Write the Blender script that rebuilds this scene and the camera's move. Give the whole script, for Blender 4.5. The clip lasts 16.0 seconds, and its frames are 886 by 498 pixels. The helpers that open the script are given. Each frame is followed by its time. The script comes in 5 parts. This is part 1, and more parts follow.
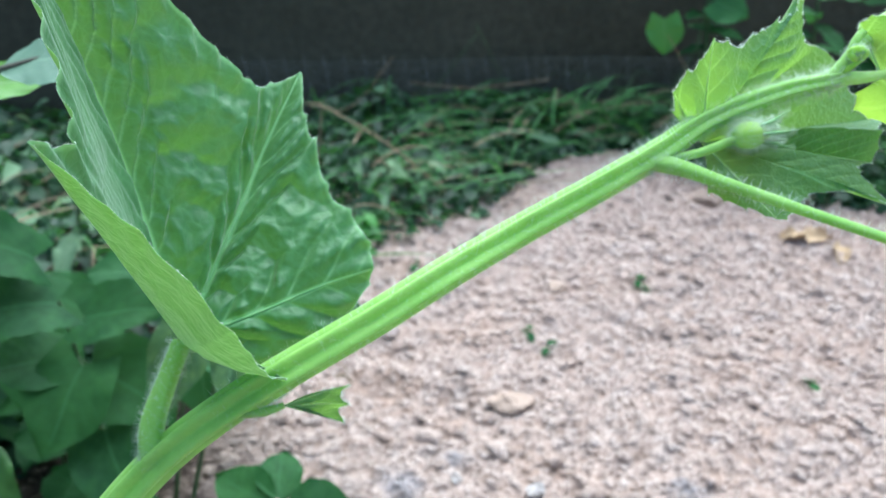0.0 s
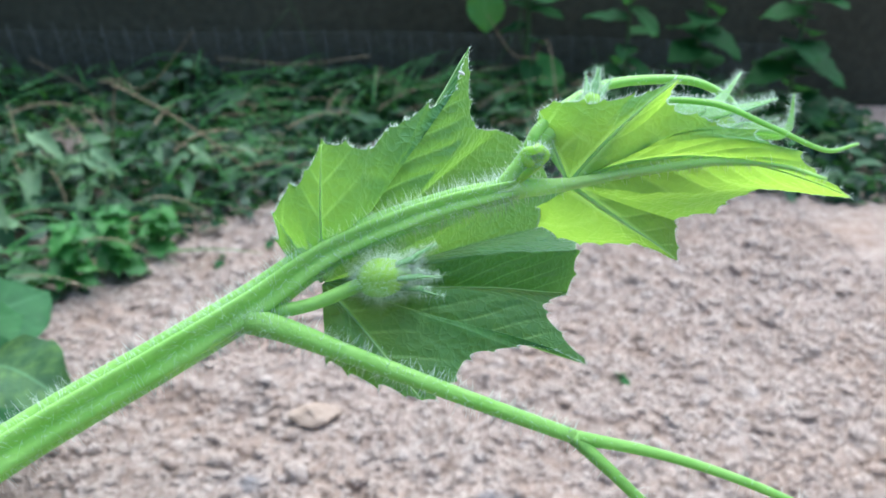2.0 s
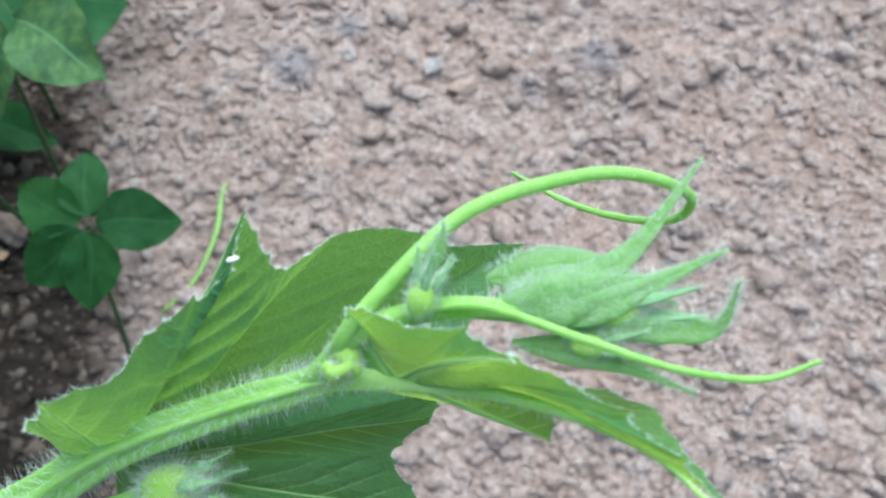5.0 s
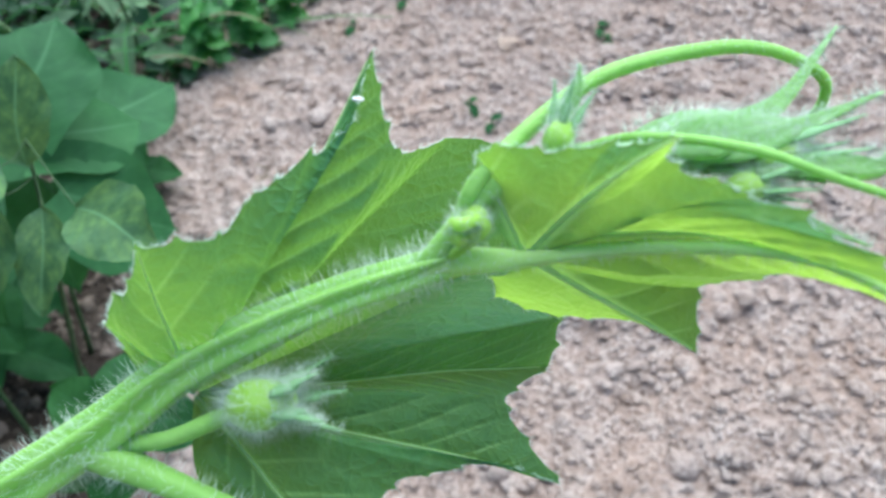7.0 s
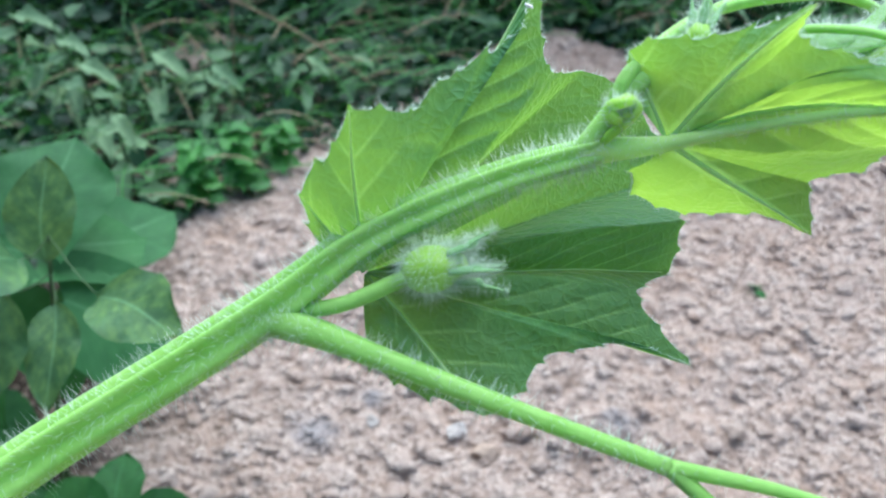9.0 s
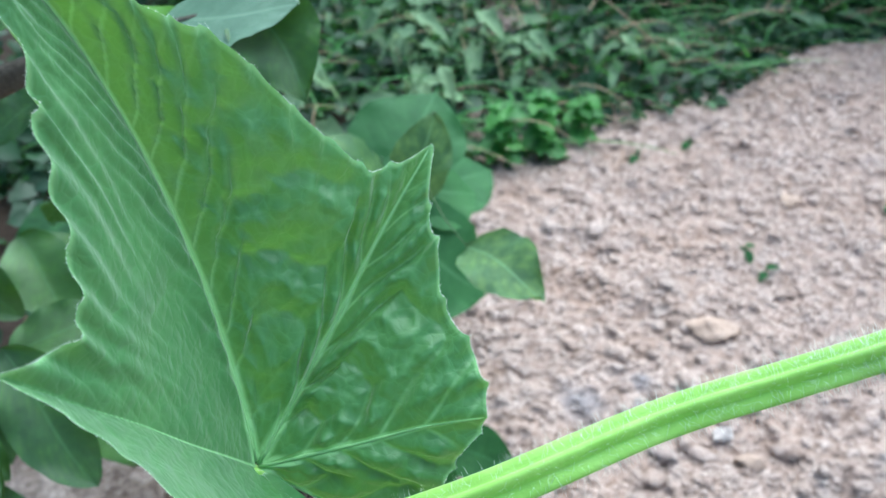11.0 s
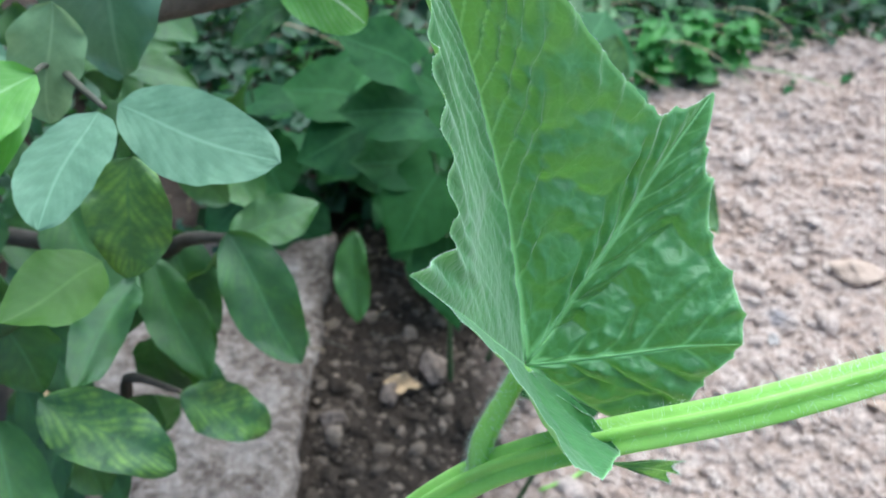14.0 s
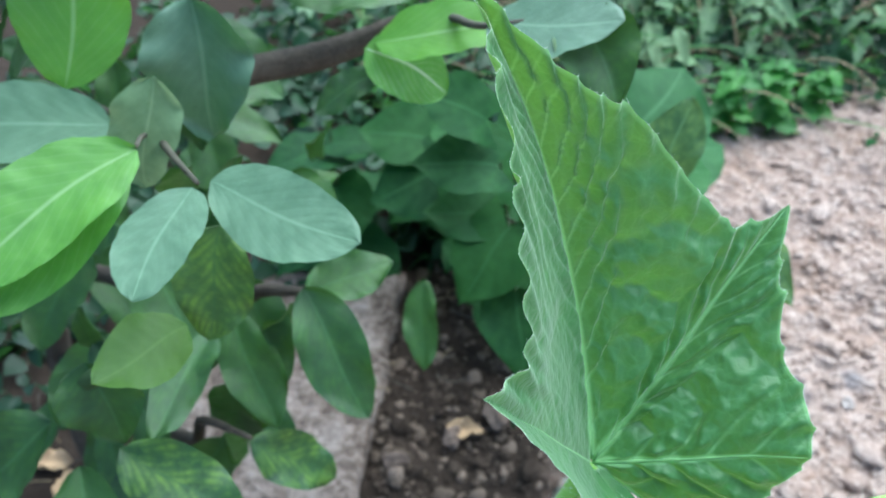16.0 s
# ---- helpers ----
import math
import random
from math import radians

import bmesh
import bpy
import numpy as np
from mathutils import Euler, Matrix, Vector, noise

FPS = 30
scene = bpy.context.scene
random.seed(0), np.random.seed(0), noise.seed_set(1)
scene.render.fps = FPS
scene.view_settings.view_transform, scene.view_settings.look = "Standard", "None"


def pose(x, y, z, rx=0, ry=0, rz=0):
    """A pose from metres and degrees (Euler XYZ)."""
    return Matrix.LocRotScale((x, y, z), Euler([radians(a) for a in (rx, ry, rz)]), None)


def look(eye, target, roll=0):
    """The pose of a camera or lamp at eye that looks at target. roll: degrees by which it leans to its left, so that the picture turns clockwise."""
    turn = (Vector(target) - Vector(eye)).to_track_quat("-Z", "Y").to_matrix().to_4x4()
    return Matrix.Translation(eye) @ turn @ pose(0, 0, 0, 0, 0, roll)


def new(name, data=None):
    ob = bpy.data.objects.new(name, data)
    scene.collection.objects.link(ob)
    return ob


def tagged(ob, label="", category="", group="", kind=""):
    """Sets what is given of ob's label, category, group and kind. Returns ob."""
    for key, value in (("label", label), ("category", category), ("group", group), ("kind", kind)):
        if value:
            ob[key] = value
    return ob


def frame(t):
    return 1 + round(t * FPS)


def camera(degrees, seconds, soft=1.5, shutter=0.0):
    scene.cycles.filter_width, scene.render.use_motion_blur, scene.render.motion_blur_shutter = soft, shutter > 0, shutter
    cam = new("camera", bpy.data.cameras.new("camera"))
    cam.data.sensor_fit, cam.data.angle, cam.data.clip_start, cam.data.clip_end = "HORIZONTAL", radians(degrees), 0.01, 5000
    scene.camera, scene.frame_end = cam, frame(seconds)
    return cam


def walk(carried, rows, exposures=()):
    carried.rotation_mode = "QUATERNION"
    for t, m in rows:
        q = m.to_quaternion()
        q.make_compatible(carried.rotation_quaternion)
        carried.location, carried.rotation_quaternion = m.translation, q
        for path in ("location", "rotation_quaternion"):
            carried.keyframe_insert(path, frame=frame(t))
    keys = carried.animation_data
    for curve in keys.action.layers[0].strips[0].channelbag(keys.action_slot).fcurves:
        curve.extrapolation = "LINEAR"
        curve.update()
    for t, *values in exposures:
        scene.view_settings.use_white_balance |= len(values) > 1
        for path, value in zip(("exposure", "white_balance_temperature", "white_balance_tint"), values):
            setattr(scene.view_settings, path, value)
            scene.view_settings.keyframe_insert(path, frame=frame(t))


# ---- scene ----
cam = camera(53.57, 16.0)
cam.data.dof.use_dof, cam.data.dof.focus_distance, cam.data.dof.aperture_fstop = True, 0.175, 28.0
PATH = [
    (0.0, 0.01045, 0.01554, 0.65074, 0.923, -25.167, -0.15),
    (0.5, 0.02013, 0.0266, 0.65094, -0.954, -25.693, -0.095),
    (1.0, 0.04184, 0.06116, 0.64526, -3.423, -26.71, 1.353),
    (1.5, 0.06587, 0.083, 0.64844, -6.92, -26.782, 2.766),
    (2.0, 0.07355, 0.09913, 0.65729, -10.024, -27.152, 3.478),
    (2.5, 0.08278, 0.11614, 0.66027, -10.427, -27.953, 2.736),
    (3.0, 0.09182, 0.15994, 0.67393, -6.385, -34.621, 1.499),
    (3.5, 0.11154, 0.18316, 0.67575, 0.149, -46.462, -2.415),
    (4.0, 0.12752, 0.1987, 0.69291, 1.486, -56.411, -4.391),
    (4.5, 0.13541, 0.20845, 0.70677, 4.641, -63.34, -7.266),
    (4.7, 0.138, 0.21179, 0.71502, 6.036, -64.575, -7.963),
    (6.8, 0.11099, 0.16584, 0.67862, 0.569, -43.383, -6.331),
    (7.0, 0.11808, 0.16884, 0.67405, 3.663, -44.551, -6.094),
    (7.5, 0.11303, 0.15786, 0.65985, 2.224, -42.405, -5.269),
    (8.0, 0.10385, 0.15115, 0.66226, 1.931, -38.929, -5.069),
    (8.5, 0.09874, 0.13812, 0.65968, 0.005, -35.665, -3.765),
    (9.0, 0.08825, 0.13058, 0.6543, -0.356, -33.676, -2.521),
    (9.5, 0.05704, 0.11467, 0.66209, 1.076, -33.523, -0.763),
    (10.0, 0.02374, 0.09884, 0.67777, 6.427, -33.643, -0.706),
    (10.2, 0.01619, 0.09808, 0.68027, 8.841, -33.663, -0.98),
    (12.5, 0.03452, 0.09406, 0.6916, 30.4, -39.717, -3.405),
    (13.0, 0.03013, 0.09097, 0.69569, 31.642, -39.753, -3.868),
    (13.5, 0.01387, 0.08267, 0.69981, 29.666, -40.015, -3.774),
    (14.0, -0.01018, 0.06797, 0.70428, 27.09, -41.09, -2.337),
    (14.5, -0.01769, 0.07221, 0.72268, 26.504, -41.231, -1.3),
    (15.0, -0.01058, 0.08603, 0.71642, 28.6, -40.787, -2.275),
    (15.5, 0.00087, 0.07867, 0.7189, 31.228, -39.634, -3.444),
    (16.0, -0.01381, 0.07237, 0.72248, 32.691, -39.016, -3.598),
]
walk(cam, [(t, pose(x, y, z, 90 + pitch, 0, yaw) @ pose(0, 0, 0, 0, 0, roll)) for t, x, y, z, yaw, pitch, roll in PATH], exposures=[(0.0, 1.12, 5450, 1), (1.0, 0.95, 5450, 1), (1.5, 0.9, 5450, 1), (3.0, 0.8, 5450, 1), (4.5, 0.55, 5450, 1), (7.0, 0.75, 5450, 1), (9.5, 0.9, 5450, 1), (10.2, 1.05, 5450, 1), (12.5, 0.8, 5450, 1), (14.0, 1.02, 5450, 1), (16.0, 1.05, 5450, 1)])
# ---- light ----
world = bpy.data.worlds.new("sky")
scene.world = world
world.use_nodes = True
wn = world.node_tree
sky = wn.nodes.new("ShaderNodeTexSky")
sky.sky_type, sky.sun_disc = "NISHITA", False
sky.sun_elevation, sky.sun_rotation = radians(61), radians(16)
sky.air_density, sky.dust_density = 1.0, 3.0
wn.links.new(sky.outputs[0], wn.nodes["Background"].inputs[0])
wn.nodes["Background"].inputs[1].default_value = 0.15
sun = new("sun", bpy.data.lights.new("sun", "SUN"))
sun.data.energy, sun.data.angle, sun.data.color = 4.3, radians(86), (1.0, 0.98, 0.94)
sun.matrix_world = look((0.45, 1.6, 3.0), (0, 0, 0))


# ---- materials ----
def nodes_of(name):
    m = bpy.data.materials.new(name)
    m.use_nodes = True
    t = m.node_tree
    return m, t, t.nodes["Principled BSDF"], t.nodes["Material Output"]


def node(t, kind, **values):
    n = t.nodes.new(kind)
    for key, value in values.items():
        n.inputs[key.replace("_", " ")].default_value = value
    return n


def ramp(t, source, stops):
    n = t.nodes.new("ShaderNodeValToRGB")
    while len(n.color_ramp.elements) < len(stops):
        n.color_ramp.elements.new(0.5)
    for e, (p, c) in zip(n.color_ramp.elements, stops):
        e.position, e.color = p, (*c, 1)
    t.links.new(source, n.inputs[0])
    return n.outputs[0]


def mixed(t, fac, a, b, blend="MIX"):
    n = t.nodes.new("ShaderNodeMix")
    n.data_type, n.blend_type = "RGBA", blend
    for i, v in ((0, fac), (6, a), (7, b)):
        if isinstance(v, (float, int)):
            n.inputs[i].default_value = v
        elif isinstance(v, tuple):
            n.inputs[i].default_value = (*v, 1)
        else:
            t.links.new(v, n.inputs[i])
    return n.outputs[2]


def maths(t, op, a, b=0.0, c=0.0):
    n = t.nodes.new("ShaderNodeMath")
    n.operation = op
    for i, v in enumerate((a, b, c)):
        if isinstance(v, (float, int)):
            n.inputs[i].default_value = v
        else:
            t.links.new(v, n.inputs[i])
    return n.outputs[0]


def noise_of(t, scale, detail=4.0, rough=0.6, coord="Object"):
    n = node(t, "ShaderNodeTexNoise", Scale=scale, Detail=detail, Roughness=rough)
    c = t.nodes.new("ShaderNodeTexCoord")
    t.links.new(c.outputs[coord], n.inputs["Vector"])
    return n.outputs["Fac"]


def bumped(t, height, strength, distance, target):
    n = node(t, "ShaderNodeBump", Strength=strength, Distance=distance)
    t.links.new(height, n.inputs["Height"])
    t.links.new(n.outputs[0], target.inputs["Normal"])
    return n


def foliage(name, dark, light, through_colour, share, rough=0.5, grain=900.0, patch=60.0, bump=0.25, per_object=0.0, ribs=None, sheen=0.3, fuzz=0.0, net=None, veined=None, mottle=0.0):
    """A leaf: two greens in patches and grain, some light passing through the blade. ribs: (side veins per length, slope, pale colour)."""
    m, t, p, out = nodes_of(name)
    big, small = noise_of(t, patch, 3.0), noise_of(t, grain, 3.0)
    colour = mixed(t, ramp(t, big, [(0.3, (0, 0, 0)), (0.7, (1, 1, 1))]), dark, light)
    colour = mixed(t, maths(t, "MULTIPLY", small, 0.35), colour, tuple(0.55 * v for v in dark))
    height = small
    if per_object:
        info = t.nodes.new("ShaderNodeObjectInfo")
        colour = mixed(t, maths(t, "MULTIPLY", info.outputs["Random"], per_object), colour, through_colour)
    if ribs:
        count, slope, pale = ribs
        wander = maths(t, "MULTIPLY", noise_of(t, 2.5, 2.0), 0.12)
        uv = t.nodes.new("ShaderNodeUVMap")
        sep = t.nodes.new("ShaderNodeSeparateXYZ")
        t.links.new(uv.outputs[0], sep.inputs[0])
        off = maths(t, "ABSOLUTE", maths(t, "SUBTRACT", sep.outputs[0], 0.5))
        along = maths(t, "MULTIPLY", maths(t, "ADD", wander, maths(t, "SUBTRACT", sep.outputs[1], maths(t, "MULTIPLY", off, slope))), count)
        saw = maths(t, "ABSOLUTE", maths(t, "SUBTRACT", maths(t, "FRACT", along), 0.5))
        side = maths(t, "MULTIPLY", ramp(t, saw, [(0.02, (1, 1, 1)), (0.14, (0, 0, 0))]), maths(t, "MULTIPLY", big, 0.22))
        mid = ramp(t, off, [(0.006, (0.6, 0.6, 0.6)), (0.03, (0, 0, 0))])
        if mottle:
            between = maths(t, "MULTIPLY", ramp(t, saw, [(0.0, (0.3, 0.3, 0.3)), (0.4, (1, 1, 1))]), ramp(t, noise_of(t, 4.0, 4.0, 0.65), [(0.42, (0, 0, 0)), (0.6, (1, 1, 1))]))
            colour = mixed(t, maths(t, "MULTIPLY", between, mottle), colour, through_colour)
        spots = ramp(t, noise_of(t, 22.0, 2.0), [(0.69, (0, 0, 0)), (0.74, (0.5, 0.5, 0.5))])
        colour = mixed(t, spots, colour, tuple(0.4 * v for v in dark))
        colour = mixed(t, maths(t, "MAXIMUM", side, mid), colour, pale)
        height = maths(t, "ADD", maths(t, "MULTIPLY", small, 0.4), maths(t, "MULTIPLY", saw, 0.3))
    if net:
        # a web of fine veins: cells bulge between them (or sink, on an underside)
        coarse, pale, rise = net
        c = t.nodes.new("ShaderNodeTexCoord")
        warp = node(t, "ShaderNodeTexNoise", Scale=coarse * 0.8, Detail=2.0)
        t.links.new(c.outputs["Object"], warp.inputs["Vector"])
        push = t.nodes.new("ShaderNodeVectorMath")
        push.operation = "MULTIPLY_ADD"
        push.inputs[1].default_value = (0.7 / coarse,) * 3
        t.links.new(warp.outputs["Color"], push.inputs[0])
        t.links.new(c.outputs["Object"], push.inputs[2])
        height = maths(t, "MULTIPLY", small, 0.10)
        for k, (s, w) in enumerate(((coarse, 0.8), (coarse * 2.4, 0.55))):
            cell = node(t, "ShaderNodeTexVoronoi", Scale=s)
            cell.feature = "DISTANCE_TO_EDGE"
            t.links.new(push.outputs[0], cell.inputs["Vector"])
            dome = ramp(t, cell.outputs["Distance"], [(0.0, (0, 0, 0)), (0.12, (0.45, 0.45, 0.45)), (0.40, (1, 1, 1))])
            line = ramp(t, cell.outputs["Distance"], [(0.02, (1, 1, 1)), (0.09, (0, 0, 0))])
            colour = mixed(t, maths(t, "MULTIPLY", line, 0.2 * w), colour, pale)
            height = maths(t, "ADD", height, maths(t, "MULTIPLY", dome, w * rise))
    if veined:
        # main veins by their distance over their width, side veins by their count along the main one, and a pale rim
        pale, side_share, rim_share = veined
        maps = []
        for layer in ("UVMap", "Edge"):
            uv, sep = t.nodes.new("ShaderNodeUVMap"), t.nodes.new("ShaderNodeSeparateXYZ")
            uv.uv_map = layer
            t.links.new(uv.outputs[0], sep.inputs[0])
            maps.append(sep)
        main = ramp(t, maps[0].outputs[0], [(0.35, (1, 1, 1)), (0.75, (0, 0, 0))])
        saw = maths(t, "ABSOLUTE", maths(t, "SUBTRACT", maths(t, "FRACT", maths(t, "ADD", maps[0].outputs[1], 0.5)), 0.5))
        side = maths(t, "MULTIPLY", ramp(t, saw, [(0.02, (1, 1, 1)), (0.10, (0, 0, 0))]), maths(t, "MULTIPLY", maps[1].outputs[1], side_share))
        rim = maths(t, "MULTIPLY", ramp(t, maps[1].outputs[0], [(0.98, (0, 0, 0)), (1.0, (1, 1, 1))]), rim_share)
        colour = mixed(t, maths(t, "MAXIMUM", maths(t, "MULTIPLY", main, 0.9), maths(t, "MAXIMUM", side, rim)), colour, pale)
    t.links.new(colour, p.inputs["Base Color"])
    p.inputs["Roughness"].default_value = rough
    p.inputs["Specular IOR Level"].default_value = sheen
    p.inputs["Sheen Weight"].default_value, p.inputs["Sheen Roughness"].default_value = fuzz, 0.4
    bumped(t, height, bump, 0.001, p)
    tr = t.nodes.new("ShaderNodeBsdfTranslucent")
    t.links.new(mixed(t, 0.75, colour, through_colour), tr.inputs[0])
    mix = node(t, "ShaderNodeMixShader", Fac=share)
    t.links.new(p.outputs[0], mix.inputs[1])
    t.links.new(tr.outputs[0], mix.inputs[2])
    t.links.new(mix.outputs[0], out.inputs[0])
    return m


def plain(name, stops, scale, rough=0.8, bump=0.4, distance=0.002, fine=8.0, spec=0.3):
    """A solid surface: a ramp over coarse noise, darkened by finer noise, with relief."""
    m, t, p, out = nodes_of(name)
    big, small = noise_of(t, scale, 5.0), noise_of(t, scale * fine, 6.0, 0.7)
    colour = mixed(t, 0.5, ramp(t, big, stops), ramp(t, small, stops))
    t.links.new(colour, p.inputs["Base Color"])
    p.inputs["Roughness"].default_value, p.inputs["Specular IOR Level"].default_value = rough, spec
    bumped(t, maths(t, "ADD", big, small), bump, distance, p)
    return m


gourd_green = foliage("gourd leaf green", (0.032, 0.124, 0.036), (0.056, 0.170, 0.046), (0.32, 0.66, 0.06), 0.18, 0.48, 1400, 45, 0.30, sheen=0.45, fuzz=0.3, net=(135.0, (0.11, 0.28, 0.10), 0.6), veined=((0.22, 0.43, 0.18), 0.4, 0.85))
gourd_young = foliage("young gourd leaf", (0.045, 0.160, 0.072), (0.075, 0.220, 0.090), (0.34, 0.58, 0.04), 0.50, 0.55, 1800, 70, 0.8, sheen=0.25, fuzz=0.25, net=(260.0, (0.13, 0.30, 0.10), -0.5), veined=((0.32, 0.54, 0.20), 0.55, 0.2))
gourd_bright = foliage("youngest gourd leaf", (0.065, 0.205, 0.080), (0.105, 0.275, 0.100), (0.52, 0.76, 0.05), 0.54, 0.55, 1800, 70, 0.8, sheen=0.25, fuzz=0.25, net=(260.0, (0.16, 0.34, 0.12), -0.5), veined=((0.42, 0.62, 0.26), 0.55, 0.25))
vein_green = foliage("pale vein", (0.42, 0.64, 0.28), (0.52, 0.72, 0.36), (0.9, 1.0, 0.6), 0.6, 0.5, 900, 200, 0.2)
vein_mid = foliage("soft green vein", (0.24, 0.47, 0.19), (0.30, 0.54, 0.24), (0.5, 0.8, 0.3), 0.3, 0.5, 900, 200, 0.2)
stem_green = foliage("ridged stem green", (0.28, 0.53, 0.10), (0.40, 0.66, 0.17), (0.55, 0.85, 0.14), 0.32, 0.5, 700, 120, 0.3, sheen=0.35, fuzz=0.2)
rib_green = foliage("pale rib green", (0.52, 0.74, 0.22), (0.62, 0.82, 0.32), (0.6, 0.9, 0.25), 0.4, 0.5, 900, 200, 0.2)
hair_white = foliage("silvery plant hair", (0.70, 0.82, 0.68), (0.80, 0.88, 0.78), (0.9, 0.97, 0.85), 0.5, 0.4, 900, 200, 0.0)
bud_green = foliage("bud yellow green", (0.38, 0.62, 0.08), (0.52, 0.76, 0.15), (0.6, 0.9, 0.15), 0.45, 0.5, 900, 200, 0.2)
calyx_green = foliage("calyx pale green", (0.24, 0.44, 0.19), (0.34, 0.55, 0.27), (0.45, 0.7, 0.25), 0.35, 0.5, 900, 200, 0.2)
tip_green = foliage("growing tip green", (0.28, 0.47, 0.18), (0.44, 0.64, 0.32), (0.6, 0.9, 0.25), 0.6, 0.55, 2600, 500, 0.6, sheen=0.2, fuzz=0.5, net=(500.0, (0.42, 0.62, 0.30), 0.6))
citrus_green = foliage("citrus leaf", (0.009, 0.038, 0.013), (0.028, 0.088, 0.026), (0.16, 0.36, 0.04), 0.12, 0.40, 500, 5, 0.4, 0.15, (9.0, 0.9, (0.060, 0.15, 0.052)), 0.4, mottle=0.15)
citrus_mottled = foliage("mottled citrus leaf", (0.012, 0.050, 0.016), (0.030, 0.095, 0.026), (0.20, 0.36, 0.04), 0.14, 0.40, 500, 5, 0.4, 0.1, (8.0, 0.9, (0.03, 0.09, 0.03)), 0.4, mottle=0.5)
# pale blue-green base colour stands in for the sky's sheen on the leaf
citrus_sheen = foliage("citrus leaf with painted sky sheen", (0.072, 0.150, 0.092), (0.125, 0.225, 0.145), (0.12, 0.34, 0.05), 0.12, 0.5, 500, 6, 0.35, 0.1, (9.0, 0.9, (0.19, 0.32, 0.20)), 0.5)
citrus_young = foliage("young citrus leaf", (0.070, 0.23, 0.036), (0.125, 0.33, 0.052), (0.26, 0.56, 0.04), 0.36, 0.40, 500, 9, 0.35, 0.15, (10.0, 0.9, (0.34, 0.52, 0.24)), 0.5)
citrus_olive = foliage("olive citrus leaf", (0.030, 0.092, 0.012), (0.055, 0.140, 0.020), (0.28, 0.50, 0.03), 0.25, 0.42, 500, 6, 0.35, 0.1, (9.0, 0.9, (0.10, 0.20, 0.04)), 0.4)
citrus_white = foliage("white-ribbed citrus leaf", (0.075, 0.25, 0.04), (0.13, 0.34, 0.06), (0.26, 0.56, 0.04), 0.34, 0.38, 500, 9, 0.35, 0.1, (10.0, 0.9, (0.78, 0.84, 0.70)), 0.5)
weed_light = foliage("light weed leaf", (0.020, 0.075, 0.030), (0.040, 0.122, 0.044), (0.12, 0.34, 0.06), 0.28, 0.6, 500, 9, 0.3, 0.15, (7.0, 0.8, (0.09, 0.21, 0.09)), 0.15)
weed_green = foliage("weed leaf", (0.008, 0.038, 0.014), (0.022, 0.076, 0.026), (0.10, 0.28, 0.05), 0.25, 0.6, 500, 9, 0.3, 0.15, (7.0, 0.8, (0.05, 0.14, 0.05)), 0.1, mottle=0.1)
weed_mottled = foliage("mottled weed leaf", (0.015, 0.062, 0.026), (0.040, 0.112, 0.038), (0.26, 0.42, 0.10), 0.22, 0.55, 500, 8, 0.3, 0.05, (7.0, 0.8, (0.14, 0.28, 0.12)), 0.25, mottle=0.3)
weed_bright = foliage("bright weed leaf", (0.034, 0.13, 0.034), (0.06, 0.19, 0.048), (0.15, 0.42, 0.05), 0.3, 0.5, 500, 9, 0.2, 0.3, (7.0, 0.8, (0.13, 0.29, 0.1)), 0.3)
wilted = foliage("wilted pale leaf", (0.09, 0.18, 0.09), (0.18, 0.29, 0.15), (0.3, 0.42, 0.2), 0.3, 0.6, 500, 9, 0.3, 0.3, (7.0, 0.8, (0.3, 0.4, 0.22)), 0.3)
# green lowered almost to black: shade between the leaves is put into the colour
shade_green = foliage("undergrowth leaf with shade in its colour", (0.006, 0.027, 0.012), (0.026, 0.076, 0.029), (0.10, 0.28, 0.05), 0.25, 0.5, 300, 9, 0.2, 0.0, None, 0.35)
dry_straw = plain("dry straw", [(0.3, (0.12, 0.09, 0.05)), (0.7, (0.28, 0.22, 0.13))], 60)
bark = plain("brown bark", [(0.3, (0.045, 0.037, 0.028)), (0.7, (0.15, 0.125, 0.098))], 70, 0.85, 0.8, 0.004)
twig_green = plain("green twig", [(0.3, (0.03, 0.065, 0.02)), (0.7, (0.065, 0.12, 0.04))], 90, 0.6)
stone_brown = plain("earthy brown stone", [(0.3, (0.10, 0.072, 0.054)), (0.7, (0.24, 0.18, 0.145))], 60, 0.95, 0.8, 0.003)
dead_leaf = plain("dead tan leaf", [(0.3, (0.30, 0.19, 0.10)), (0.7, (0.55, 0.40, 0.24))], 40)
yellow_leaf = plain("fallen yellow leaf", [(0.4, (0.30, 0.16, 0.03)), (0.6, (0.62, 0.42, 0.04))], 30)
twig_grey = plain("grey-brown twig", [(0.3, (0.045, 0.045, 0.033)), (0.7, (0.11, 0.105, 0.075))], 90, 0.8)
net_thread = plain("dark net thread", [(0.3, (0.10, 0.11, 0.10)), (0.7, (0.18, 0.19, 0.18))], 90)
concrete = plain("weathered concrete", [(0.38, (0.045, 0.032, 0.024)), (0.46, (0.14, 0.105, 0.082)), (0.52, (0.22, 0.172, 0.14)), (0.60, (0.38, 0.32, 0.28))], 20, 0.92, 1.0, 0.010, 6.0)
stone_tan = plain("tan stone", [(0.3, (0.26, 0.18, 0.13)), (0.7, (0.44, 0.33, 0.26))], 60, 0.9, 0.6, 0.003)
fleck_white = plain("dry white fleck", [(0.3, (0.70, 0.68, 0.62)), (0.7, (0.85, 0.84, 0.80))], 400)
stone_pale = plain("pale stone", [(0.3, (0.30, 0.25, 0.22)), (0.7, (0.52, 0.46, 0.42))], 60, 0.85, 0.6, 0.003)


